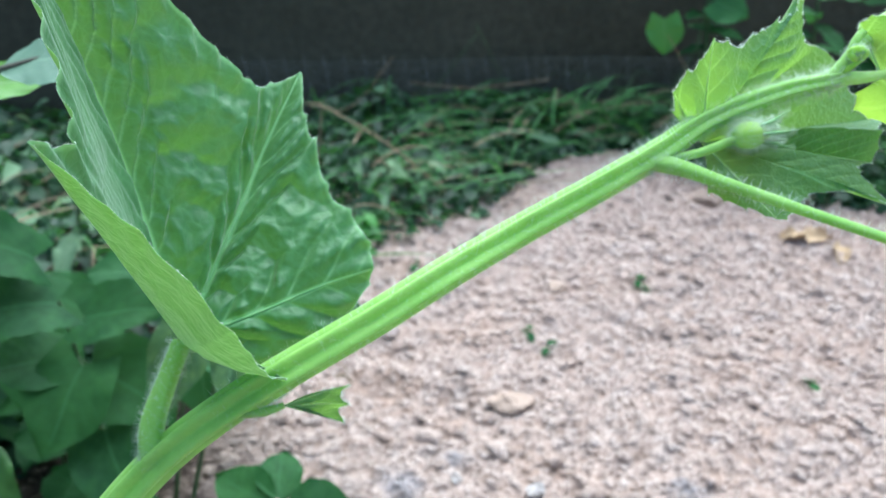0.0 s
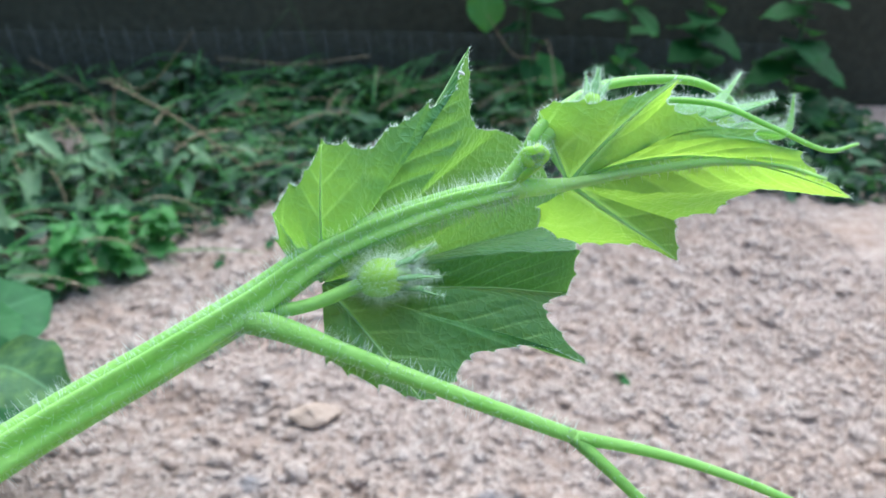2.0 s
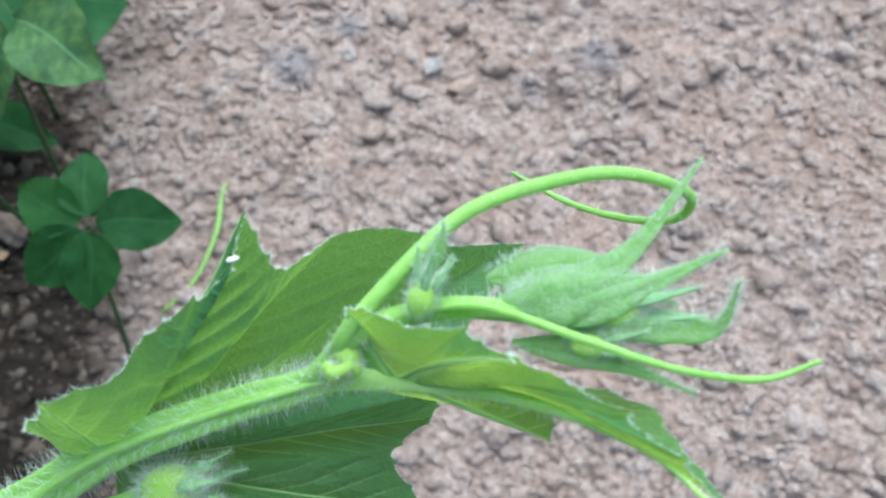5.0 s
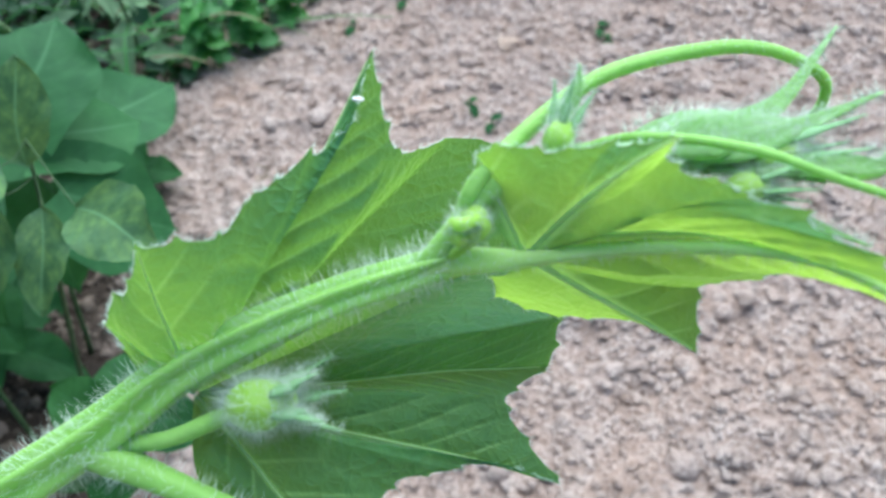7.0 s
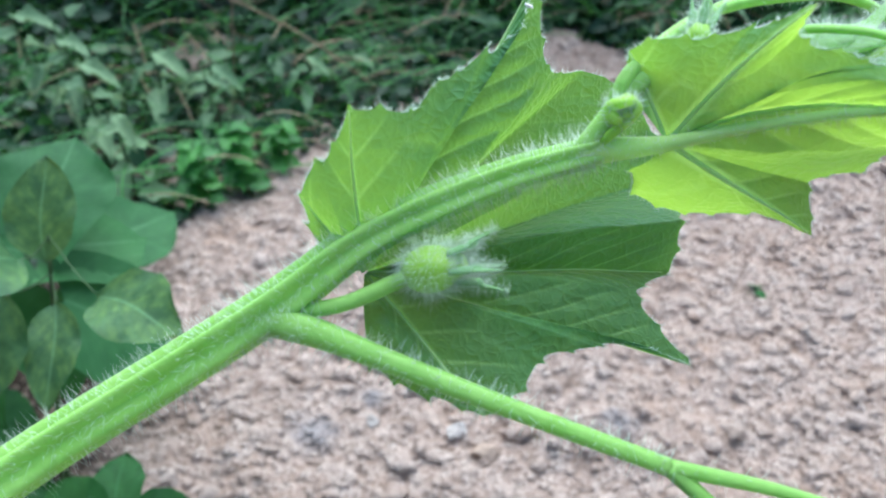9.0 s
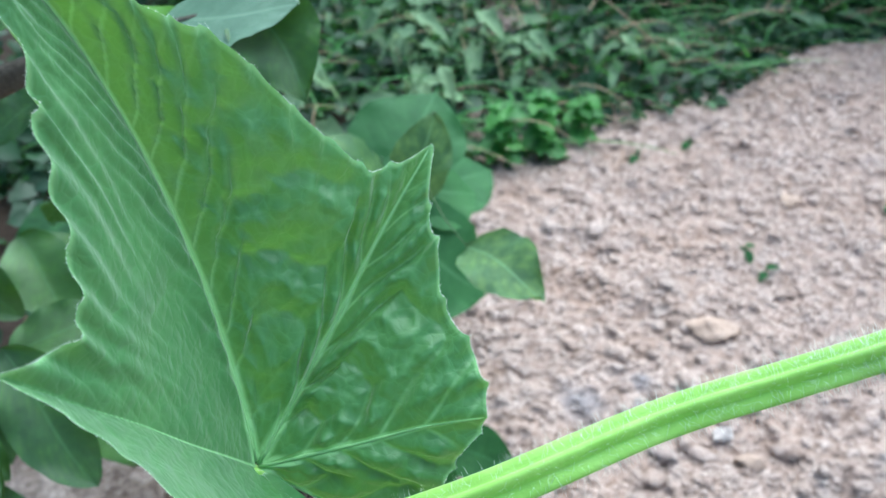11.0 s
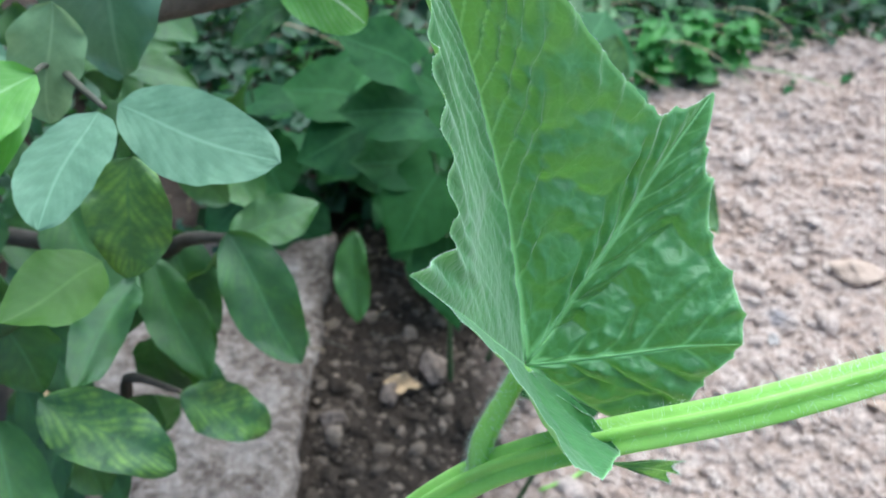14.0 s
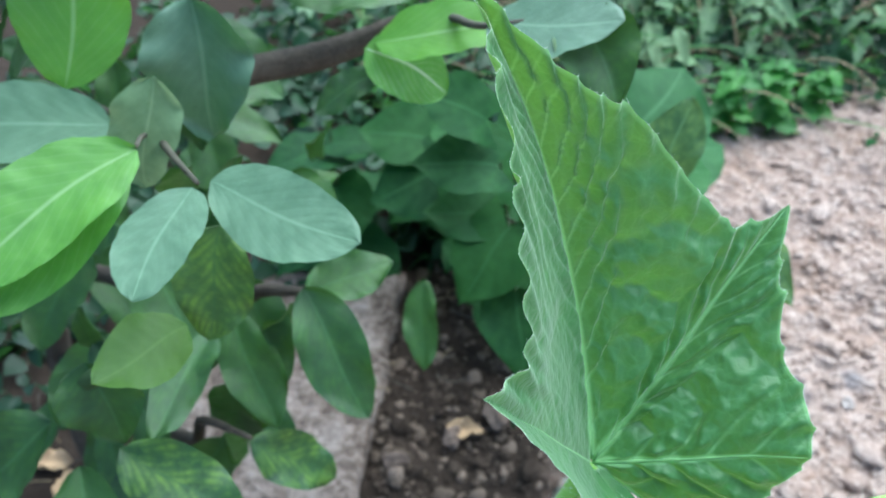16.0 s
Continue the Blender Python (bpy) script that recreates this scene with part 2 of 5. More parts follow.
def soil_material(name, islands):
    """Pinkish-tan crumbly soil, damp and with the bush's shade painted in on the bush side, with ashy bluish stains;
    islands: tint each clod apart.
    """
    m, t, p, out = nodes_of(name)
    c = t.nodes.new("ShaderNodeTexCoord")
    sep = t.nodes.new("ShaderNodeSeparateXYZ")
    t.links.new(c.outputs["Object"], sep.inputs[0])
    big, mid, fine = noise_of(t, 7, 5.0), noise_of(t, 45, 6.0, 0.7), noise_of(t, 260, 6.0, 0.75)
    colour = ramp(t, mid, [(0.3, (0.29, 0.20, 0.155)), (0.5, (0.55, 0.42, 0.355)), (0.68, (0.74, 0.62, 0.55))])
    colour = mixed(t, ramp(t, fine, [(0.35, (1, 1, 1)), (0.6, (0, 0, 0))]), colour, (0.27, 0.19, 0.15))
    colour = mixed(t, ramp(t, big, [(0.5, (0, 0, 0)), (0.7, (0.45, 0.45, 0.45))]), colour, (0.42, 0.27, 0.19))
    if islands:
        geo = t.nodes.new("ShaderNodeNewGeometry")
        colour = mixed(t, maths(t, "MULTIPLY", geo.outputs["Random Per Island"], 0.3), colour, (0.70, 0.59, 0.52))
    # bush side: damp earth, with the shade under the bush painted in
    damp_shaded = maths(t, "ADD", maths(t, "MULTIPLY", sep.outputs[0], -7.0), maths(t, "MULTIPLY", big, 1.4))
    damp_shaded = maths(t, "ADD", damp_shaded, maths(t, "MULTIPLY", sep.outputs[1], -1.2))
    damp_shaded = ramp(t, maths(t, "SUBTRACT", damp_shaded, 1.05), [(0.0, (0, 0, 0)), (0.75, (1, 1, 1))])
    shaded_wet = mixed(t, mid, (0.018, 0.013, 0.010), (0.075, 0.055, 0.040))
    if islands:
        shaded_wet = mixed(t, maths(t, "POWER", geo.outputs["Random Per Island"], 3.0), shaded_wet, (0.26, 0.20, 0.155))
    colour = mixed(t, damp_shaded, colour, shaded_wet)
    for sx, sy, size in ((-0.05, 0.78, 0.05), (0.01, 0.83, 0.035), (0.265, 0.765, 0.045)):
        dx, dy = maths(t, "SUBTRACT", sep.outputs[0], sx), maths(t, "SUBTRACT", sep.outputs[1], sy)
        d = maths(t, "SQRT", maths(t, "ADD", maths(t, "MULTIPLY", dx, dx), maths(t, "MULTIPLY", dy, dy)))
        d = maths(t, "ADD", maths(t, "DIVIDE", d, size), maths(t, "MULTIPLY", mid, 1.6))
        colour = mixed(t, ramp(t, maths(t, "SUBTRACT", d, 0.7), [(0.0, (0.8, 0.8, 0.8)), (0.8, (0, 0, 0))]), colour, (0.22, 0.23, 0.26))
    t.links.new(colour, p.inputs["Base Color"])
    p.inputs["Roughness"].default_value, p.inputs["Specular IOR Level"].default_value = 0.95, 0.15
    bumped(t, maths(t, "ADD", mid, fine), 1.0, 0.006, p)
    return m


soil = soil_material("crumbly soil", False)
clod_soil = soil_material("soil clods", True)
wall_dark = plain("dark mossy wall", [(0.3, (0.032, 0.032, 0.021)), (0.7, (0.085, 0.080, 0.056))], 3.0, 0.95, 0.7, 0.01, 14.0, 0.1)


# ---- mesh helpers ----
def mesh_of(name, verts, faces, material, smooth=True, uvs=None, edge=None):
    me = bpy.data.meshes.new(name)
    me.from_pydata([tuple(v) for v in verts], [], [tuple(f) for f in faces])
    for title, values in (("UVMap", uvs), ("Edge", edge)):
        if values is None:
            continue
        layer = me.uv_layers.new(name=title)
        index = np.zeros(len(me.loops), dtype=np.int32)
        me.loops.foreach_get("vertex_index", index)
        layer.data.foreach_set("uv", np.asarray(values, dtype=np.float32)[index].ravel())
    if smooth:
        me.polygons.foreach_set("use_smooth", np.ones(len(me.polygons), dtype=bool))
    me.materials.append(material)
    me.update()
    return me


def thing(name, at, label, category, group="", kind=""):
    e = tagged(new(name), label, category, group, kind)
    e.location = at
    return e


def part(name, me, parent, label="", m=None):
    """A mesh as one part under a thing or under a part; its coordinates, or the pose m, are those of the world."""
    ob = new(name, me)
    ob.parent = parent
    home = parent.matrix_basis if parent.type == "EMPTY" else Matrix()
    ob.matrix_parent_inverse = home.inverted()
    if m is not None:
        ob.matrix_basis = m
    if label:
        tagged(ob, label)
    return ob


def smooth_path(points, steps):
    """A Catmull-Rom curve through the points."""
    p = [np.array(q, float) for q in points]
    p = [2 * p[0] - p[1]] + p + [2 * p[-1] - p[-2]]
    out = []
    for i in range(1, len(p) - 2):
        for s in np.linspace(0, 1, steps, endpoint=False):
            a, b, c, d = p[i - 1], p[i], p[i + 1], p[i + 2]
            out.append(0.5 * (2 * b + (c - a) * s + (2 * a - 5 * b + 4 * c - d) * s * s + (3 * b - a - 3 * c + d) * s**3))
    return np.array(out + [p[-2]])


def frames_along(path):
    tangent = np.gradient(path, axis=0)
    tangent /= np.linalg.norm(tangent, axis=1)[:, None] + 1e-12
    side = np.cross(tangent[0], (0.1, 0.2, 1.0))
    sides = []
    for v in tangent:
        side = side - v * (side @ v)
        side /= np.linalg.norm(side)
        sides.append(side)
    sides = np.array(sides)
    return tangent, sides, np.cross(tangent, sides)


def tube(path, radii, sides=10, ridge=0.0, ridges=5, turn=0.0, squash=(1.0, 1.0)):
    """Verts and faces of a closed, tapered, optionally ridged tube along a path."""
    path = np.asarray(path)
    radii = np.interp(np.linspace(0, 1, len(path)), np.linspace(0, 1, len(radii)), radii)
    _, a, b = frames_along(path)
    ang = np.linspace(0, 2 * np.pi, sides, endpoint=False)
    verts = []
    for i in range(len(path)):
        r = radii[i] * (1 + ridge * np.cos(ridges * ang + turn * i))
        verts.append(path[i] + (np.cos(ang) * r * squash[0])[:, None] * a[i] + (np.sin(ang) * r * squash[1])[:, None] * b[i])
    verts = np.concatenate(verts)
    faces = [(i * sides + k, i * sides + (k + 1) % sides, (i + 1) * sides + (k + 1) % sides, (i + 1) * sides + k) for i in range(len(path) - 1) for k in range(sides)]
    faces += [tuple(range(sides))[::-1], tuple((len(path) - 1) * sides + k for k in range(sides))]
    return verts, faces


def joined(pieces):
    verts, faces, n = [], [], 0
    for v, f in pieces:
        verts.append(np.asarray(v))
        faces += [tuple(i + n for i in q) for q in f]
        n += len(v)
    return np.concatenate(verts), faces


def hairs(roots, ways, lengths, radius, rng, lean=0.35):
    """Fine three-sided spikes at the roots, leaning at random."""
    n = len(roots)
    ways = ways + rng.normal(0, lean, (n, 3))
    ways /= np.linalg.norm(ways, axis=1)[:, None]
    side = np.cross(ways, rng.normal(0, 1, (n, 3)))
    side /= np.linalg.norm(side, axis=1)[:, None]
    other = np.cross(ways, side)
    tips = roots + ways * lengths[:, None]
    v = np.stack([roots + side * radius, roots - 0.5 * side * radius + 0.87 * other * radius, roots - 0.5 * side * radius - 0.87 * other * radius, tips], 1).reshape(-1, 3)
    f = [(4 * i + a, 4 * i + b, 4 * i + 3) for i in range(n) for a, b in ((0, 1), (1, 2), (2, 0))]
    return v, f


def tube_hairs(path, radii, count, longest, thick, rng):
    path = np.asarray(path)
    radii = np.interp(np.linspace(0, 1, len(path)), np.linspace(0, 1, len(radii)), radii)
    _, a, b = frames_along(path)
    x = rng.uniform(0, len(path) - 1.001, count)
    i, s = x.astype(int), (x % 1)[:, None]
    ang = rng.uniform(0, 2 * np.pi, count)
    way = np.cos(ang)[:, None] * a[i] + np.sin(ang)[:, None] * b[i]
    roots = path[i] * (1 - s) + path[i + 1] * s + way * radii[i][:, None] * 0.95
    return hairs(roots, way, longest * rng.uniform(0.35, 1.0, count), thick, rng)


class FanLeaf:
    """A palmate blade: margin points (place, 1 where a main vein ends there, 0 at a bay) in order round the leaf's base."""

    def __init__(self, base, margin, cup=0.0, puff=0.0006, pitch=0.010, teeth=0.02, tooth=0.005, up=(0, 0, 1), fine=14, ruffle=0.0, calm=(), still=()):
        self.base = np.array(base, float)
        self.rim = np.array([m[0] for m in margin], float) - self.base
        self.tip = [m[1] for m in margin]
        self.bow = np.array([m[2] if len(m) > 2 else (0, 0, 0) for m in margin], float)
        flat = np.cross(self.rim[:-1], self.rim[1:])
        flat /= np.linalg.norm(flat, axis=1)[:, None] + 1e-9
        flat *= np.where(flat @ np.array(up, float) < 0, -1.0, 1.0)[:, None]
        self.normal = np.concatenate([flat[:1], flat[:-1] + flat[1:], flat[-1:]])
        self.normal /= np.linalg.norm(self.normal, axis=1)[:, None] + 1e-9
        gaps = np.linalg.norm(np.diff(self.rim, axis=0), axis=1) / 0.018
        self.room = np.minimum(1.0, np.minimum(np.r_[gaps, gaps[-1]], np.r_[gaps[0], gaps]))
        self.calm, self.still = np.array([0.14 if j in calm else 1.0 for j in range(len(margin))]), still
        self.run = np.r_[0, np.cumsum(np.linalg.norm(np.diff(self.rim, axis=0), axis=1))]
        self.cup, self.puff, self.pitch, self.teeth, self.tooth, self.up, self.fine, self.ruffle = cup, puff, pitch, teeth, tooth, np.array(up, float), fine, ruffle

    def edge(self, i, s):
        a, b = self.rim[i], self.rim[i + 1]
        la, lb = np.linalg.norm(a), np.linalg.norm(b)
        ua, ub = a / la, b / lb
        angle = np.arccos(np.clip(ua @ ub, -1, 1))
        w = (np.sin((1 - s) * angle) * ua + np.sin(s * angle) * ub) / max(np.sin(angle), 1e-6)
        if self.tip[i] == self.tip[i + 1]:
            r = la + (lb - la) * s - 0.06 * min(la, lb) * np.sin(np.pi * s)
        else:
            k = 1.0 - (1.0 - s) ** 1.7 if self.tip[i] else s**1.7
            r = la + (lb - la) * k
        return w, r

    def vein_gap(self, i, s):
        """0 on a main vein, 1 in the middle between two."""
        if self.tip[i] and self.tip[i + 1]:
            return 1 - abs(2 * s - 1)
        if self.tip[i]:
            return s
        if self.tip[i + 1]:
            return 1 - s
        return 1.0

    def at(self, i, s, v):
        w, r = self.edge(i, s)
        n = self.normal[i] * (1 - s) + self.normal[i + 1] * s
        gap = self.vein_gap(i, s)
        reach = ((self.run[i] * (1 - s) + self.run[i + 1] * s) / self.tooth + 0.25 * noise.noise(Vector((i + s, 3.3, 0)))) % 1.0
        spike = self.teeth * (abs(2 * reach - 1) ** 4 - 0.15) * (0.3 + 0.7 * min(self.calm[i], self.calm[i + 1])) * max(0.0, (v - 0.92) / 0.08) ** 1.5
        h = self.cup * math.sin(math.pi * min(v, 1)) * gap
        flat = Vector(self.base + w * (r * v))
        self.gap = gap
        phase = self.phase = v * r / self.pitch * (1 - 0.42 * gap) + 0.3 * noise.noise(flat * 70)
        large = abs(math.sin(math.pi * phase)) ** 0.9
        small = abs(math.sin(math.pi * (3.1 * phase + 2.2 * gap + 0.6 * noise.noise(flat * 120)))) ** 0.7
        blister = 1 - 1.6 * abs(noise.noise(flat * 1.3 / self.pitch)) - 0.5 * abs(noise.noise(flat * 3.1 / self.pitch))
        h += self.puff * (0.60 * large + 0.10 * small * large + 0.36 * blister) * min(1, 2.4 * gap) * min(1, 3 * v) * min(1, 4 * (1 - v) + 0.3) * min(1, r / 0.05) * (self.room[i] * self.calm[i] * (1 - s) + self.room[i + 1] * self.calm[i + 1] * s)
        h += self.ruffle * (0.2 if i in self.still else 1.0) * v**5 * math.sin(640 * (self.run[i] * (1 - s) + self.run[i + 1] * s) + 3 * noise.noise(flat * 40))
        q = self.base + w * (r * v + spike) + n * h + (self.bow[i] * (1 - s) + self.bow[i + 1] * s) * 4 * v * (1 - v)
        wob = noise.noise_vector(Vector(q) * 45) * 0.0012 + noise.noise_vector(Vector(q) * 200) * 0.00005
        return q + np.array(wob) * v

    def blade(self, rows=44, thick=0.0007):
        verts, phases, edges, cols = [], [], [], (len(self.rim) - 1) * self.fine + 1
        for c in range(cols):
            i = min(c // self.fine, len(self.rim) - 2)
            s = (c - i * self.fine) / self.fine
            for k in range(rows):
                v = 0.01 + 0.99 * k / (rows - 1)
                verts.append(self.at(i, s, v))
                phases.append(self.phase)
                edges.append((v, min(1.0, 1.3 - self.gap) * min(1.0, 5 * (1 - v) + 0.2) * (0.3 if min(self.calm[i], self.calm[i + 1]) < 1 else 1.0)))
        verts = np.array(verts)
        near = np.full(len(verts), 9.0)
        for j, k in enumerate(self.tip):
            if k:
                i, s = (j, 0.0) if j < len(self.rim) - 1 else (j - 1, 1.0)
                for v in np.linspace(0.005, 0.98, 160):
                    near = np.minimum(near, np.linalg.norm(verts - self.at(i, s, v), axis=1) / (thick * (1.25 - v) * (1.0 if self.calm[j] == 1 else 0.25)))
        faces = [(c * rows + k, c * rows + k + 1, (c + 1) * rows + k + 1, (c + 1) * rows + k) for c in range(cols - 1) for k in range(rows - 1)]
        return verts, faces, np.stack([near * 0.5, np.array(phases)], 1), edges

    def veins(self, thick=0.0007):
        out = []
        for j, k in enumerate(self.tip):
            if not k or self.calm[j] < 1:
                continue
            i, s = (j, 0.0) if j < len(self.rim) - 1 else (j - 1, 1.0)
            run = np.array([self.at(i, s, v) for v in np.linspace(0.01, 0.97, 26)])
            out.append(tube(run, (thick, thick * 0.75, thick * 0.22), 6))
        return joined(out)

    def fringe(self, count, longest, rng):
        roots, ways = [], []
        for _ in range(count):
            i, s = rng.integers(0, len(self.rim) - 1), rng.uniform()
            q = self.at(i, s, 1.0)
            roots.append(q), ways.append((q - self.at(i, s, 0.8)) / 0.02)
        roots, ways = np.array(roots), np.array(ways)
        ways /= np.linalg.norm(ways, axis=1)[:, None]
        return hairs(roots, ways, longest * rng.uniform(0.4, 1, count), 0.00004, rng, 0.6)


rng = np.random.default_rng(4)


def fbm(x, y, seed, octaves, first):
    """Sums of smooth lattice noise over numpy arrays."""
    total, amp = np.zeros_like(x), 1.0
    for o in range(octaves):
        f = first * 2**o
        xi, yi = np.floor(x * f).astype(np.int64), np.floor(y * f).astype(np.int64)
        u, v = x * f - xi, y * f - yi
        u, v = u * u * (3 - 2 * u), v * v * (3 - 2 * v)

        def lattice(a, b):
            k = (a * 374761393 + b * 668265263 + (seed + o) * 974711) & 0x7FFFFFFF
            k = ((k ^ (k >> 13)) * 1274126177) & 0x7FFFFFFF
            return ((k ^ (k >> 16)) & 0xFFFF) / 32768.0 - 1

        total += amp * ((lattice(xi, yi) * (1 - u) + lattice(xi + 1, yi) * u) * (1 - v) + (lattice(xi, yi + 1) * (1 - u) + lattice(xi + 1, yi + 1) * u) * v)
        amp *= 0.5
    return total


def ground_z(x, y):
    x, y = np.asarray(x, float), np.asarray(y, float)
    near = np.exp(-((x - 0.1) ** 2 + (y - 0.9) ** 2) / 8)
    return near * (0.014 * fbm(x, y, 3, 3, 2.3) + 0.0085 * fbm(x, y, 9, 4, 20))


# ---- setting: ground and wall ----
def spaced(dense_from, dense_to, step, far):
    core = np.arange(dense_from, dense_to + step, step)
    out, d = [], step
    while (out[-1] if out else 0) < far:
        d *= 1.35
        out.append((out[-1] if out else 0) + d)
    out = np.array(out)
    return np.concatenate([dense_from - out[::-1], core, core[-1] + out])


gx, gy = spaced(-0.7, 1.05, 0.0058, 200), spaced(0.25, 1.95, 0.0055, 200)
mx, my = np.meshgrid(gx, gy)
ground_verts = np.stack([mx, my, ground_z(mx, my)], -1).reshape(-1, 3)
nx = len(gx)
ground_faces = [(r * nx + c, r * nx + c + 1, (r + 1) * nx + c + 1, (r + 1) * nx + c) for r in range(len(gy) - 1) for c in range(nx - 1)]
ground = tagged(new("ground", mesh_of("ground", ground_verts, ground_faces, soil)), "bare pinkish-tan crumbly garden soil, damp and with shade painted in under the bush", "ground", kind="structure")


def box(x0, x1, y0, y1, z0, z1, bevel=0.0):
    bm = bmesh.new()
    bmesh.ops.create_cube(bm, size=1, matrix=Matrix.Translation(((x0 + x1) / 2, (y0 + y1) / 2, (z0 + z1) / 2)) @ Matrix.Diagonal((x1 - x0, y1 - y0, z1 - z0, 1)))
    if bevel:
        bmesh.ops.bevel(bm, geom=bm.edges[:], offset=bevel, segments=2, affect="EDGES")
    return bm


def from_bm(name, bm, material, smooth=False):
    me = bpy.data.meshes.new(name)
    bm.to_mesh(me)
    bm.free()
    if smooth:
        me.polygons.foreach_set("use_smooth", np.ones(len(me.polygons), dtype=bool))
    me.materials.append(material)
    return me


wall = tagged(new("wall_north", from_bm("wall_north", box(-3.5, 4.0, 2.12, 2.32, -0.1, 0.75, 0.01), wall_dark)), "dark weathered garden wall in shade behind the bed", "wall", kind="structure")

# ---- the gourd vine ----
vine = thing("gourd_vine", (-0.12, 0.02, 0.0), "hairy green gourd vine shoot with lobed leaves, buds and tendrils", "vine")
stem_points = [(-0.12, 0.02, -0.02), (-0.13, 0.06, 0.18), (-0.125, 0.12, 0.36), (-0.10, 0.165, 0.455), (-0.066, 0.190, 0.507), (-0.005, 0.2113, 0.5425), (0.0244, 0.2268, 0.555), (0.047, 0.2335, 0.5658), (0.0635, 0.2375, 0.5745), (0.0785, 0.2425, 0.583), (0.0975, 0.2468, 0.589), (0.1133, 0.2498, 0.5916)]
stem_run = smooth_path(stem_points, 14)
stem_radii = (0.0048, 0.0047, 0.0045, 0.0043, 0.0041, 0.0038, 0.0035, 0.0033, 0.0031, 0.0026, 0.0022, 0.0019)
stem = part("stem", mesh_of("stem", *tube(stem_run, stem_radii, 60, 0.27, 5), stem_green), vine, "thick ridged pale green hairy stem")
part("stem_hair", mesh_of("stem_hair", *tube_hairs(stem_run[60:], stem_radii[4:], 4200, 0.0044, 0.000036, rng), hair_white), stem, "dense silvery hairs")


def shoot(name, points, radii, label="", steps=12, hair=300, long=0.0025, ridge=0.05, material=None, sides=16):
    run = smooth_path(points, steps)
    ob = part(name, mesh_of(name, *tube(run, radii, sides, ridge, 5), material or stem_green), vine, label)
    if hair:
        part("fine_hair", mesh_of("fine_hair", *tube_hairs(run, radii, int(hair * 1.3), long * 1.2, 0.00004, rng), hair_white), ob, "fine silvery hairs")
    return ob


def lobed_leaf(leaf, material, label, thick, fringe, hair_long=0.0015, rows=44, vein=vein_green):
    v, f, uv, edge = leaf.blade(rows, thick * 2.0)
    ob = part("leaf", mesh_of("leaf", v, f, material, uvs=uv, edge=edge), vine, label)
    part("vein", mesh_of("vein", *leaf.veins(thick), vein), ob, "raised pale green veins")
    if fringe:
        part("margin_hair", mesh_of("margin_hair", *leaf.fringe(fringe, hair_long, rng), hair_white), ob, "short silvery hairs")
    return ob


# the large folded leaf and its petiole
BASE_D = (-0.0612, 0.2118, 0.5312)
shoot("petiole", [(-0.065, 0.1903, 0.5075), (-0.0662, 0.196, 0.516), (-0.0635, 0.2050, 0.525), BASE_D], (0.0035, 0.0031, 0.0026, 0.0025), "stout hairy petiole", hair=900, ridge=0.08)
leaf_d = FanLeaf(BASE_D, [
    ((-0.0550, 0.2095, 0.5295), 0), ((-0.0400, 0.2030, 0.5308), 0), ((-0.0314, 0.1965, 0.5290), 0), ((-0.0308, 0.1790, 0.5425), 0), ((-0.0340, 0.1660, 0.5610), 0), ((-0.0410, 0.1670, 0.5725), 0), ((-0.0510, 0.1690, 0.5830), 0),
    ((-0.0654, 0.1645, 0.6017), 1), ((-0.0648, 0.1805, 0.597), 0, (0, 0.004, 0)), ((-0.0757, 0.1952, 0.6259), 0, (0, 0.004, 0)), ((-0.0822, 0.2012, 0.6454), 0, (0, 0.006, 0)), ((-0.0912, 0.2091, 0.6576), 1, (-0.002, 0.0135, 0)),
    ((-0.0697, 0.2350, 0.6257), 0, (0, 0.006, -0.004)), ((-0.0452, 0.251, 0.5897), 0), ((-0.0342, 0.2635, 0.5906), 1),
    ((-0.0284, 0.2503, 0.5733), 0), ((-0.0213, 0.2392, 0.5587), 0), ((-0.0119, 0.2287, 0.5449), 1), ((-0.0200, 0.221, 0.5270), 0), ((-0.0400, 0.2145, 0.518), 1), ((-0.0540, 0.2125, 0.5265), 0)],
    cup=-0.002, puff=0.0036, pitch=0.0098, teeth=0.0016, tooth=0.0105, up=(0.6, -0.6, 0.6), fine=26, ruffle=0.0010, calm=range(0, 11), still=range(0, 7))
lobed_leaf(leaf_d, gourd_green, "large dark green crinkled lobed leaf, folded along its midrib", 0.00055, 2200, 0.0006, 110, vein_mid)

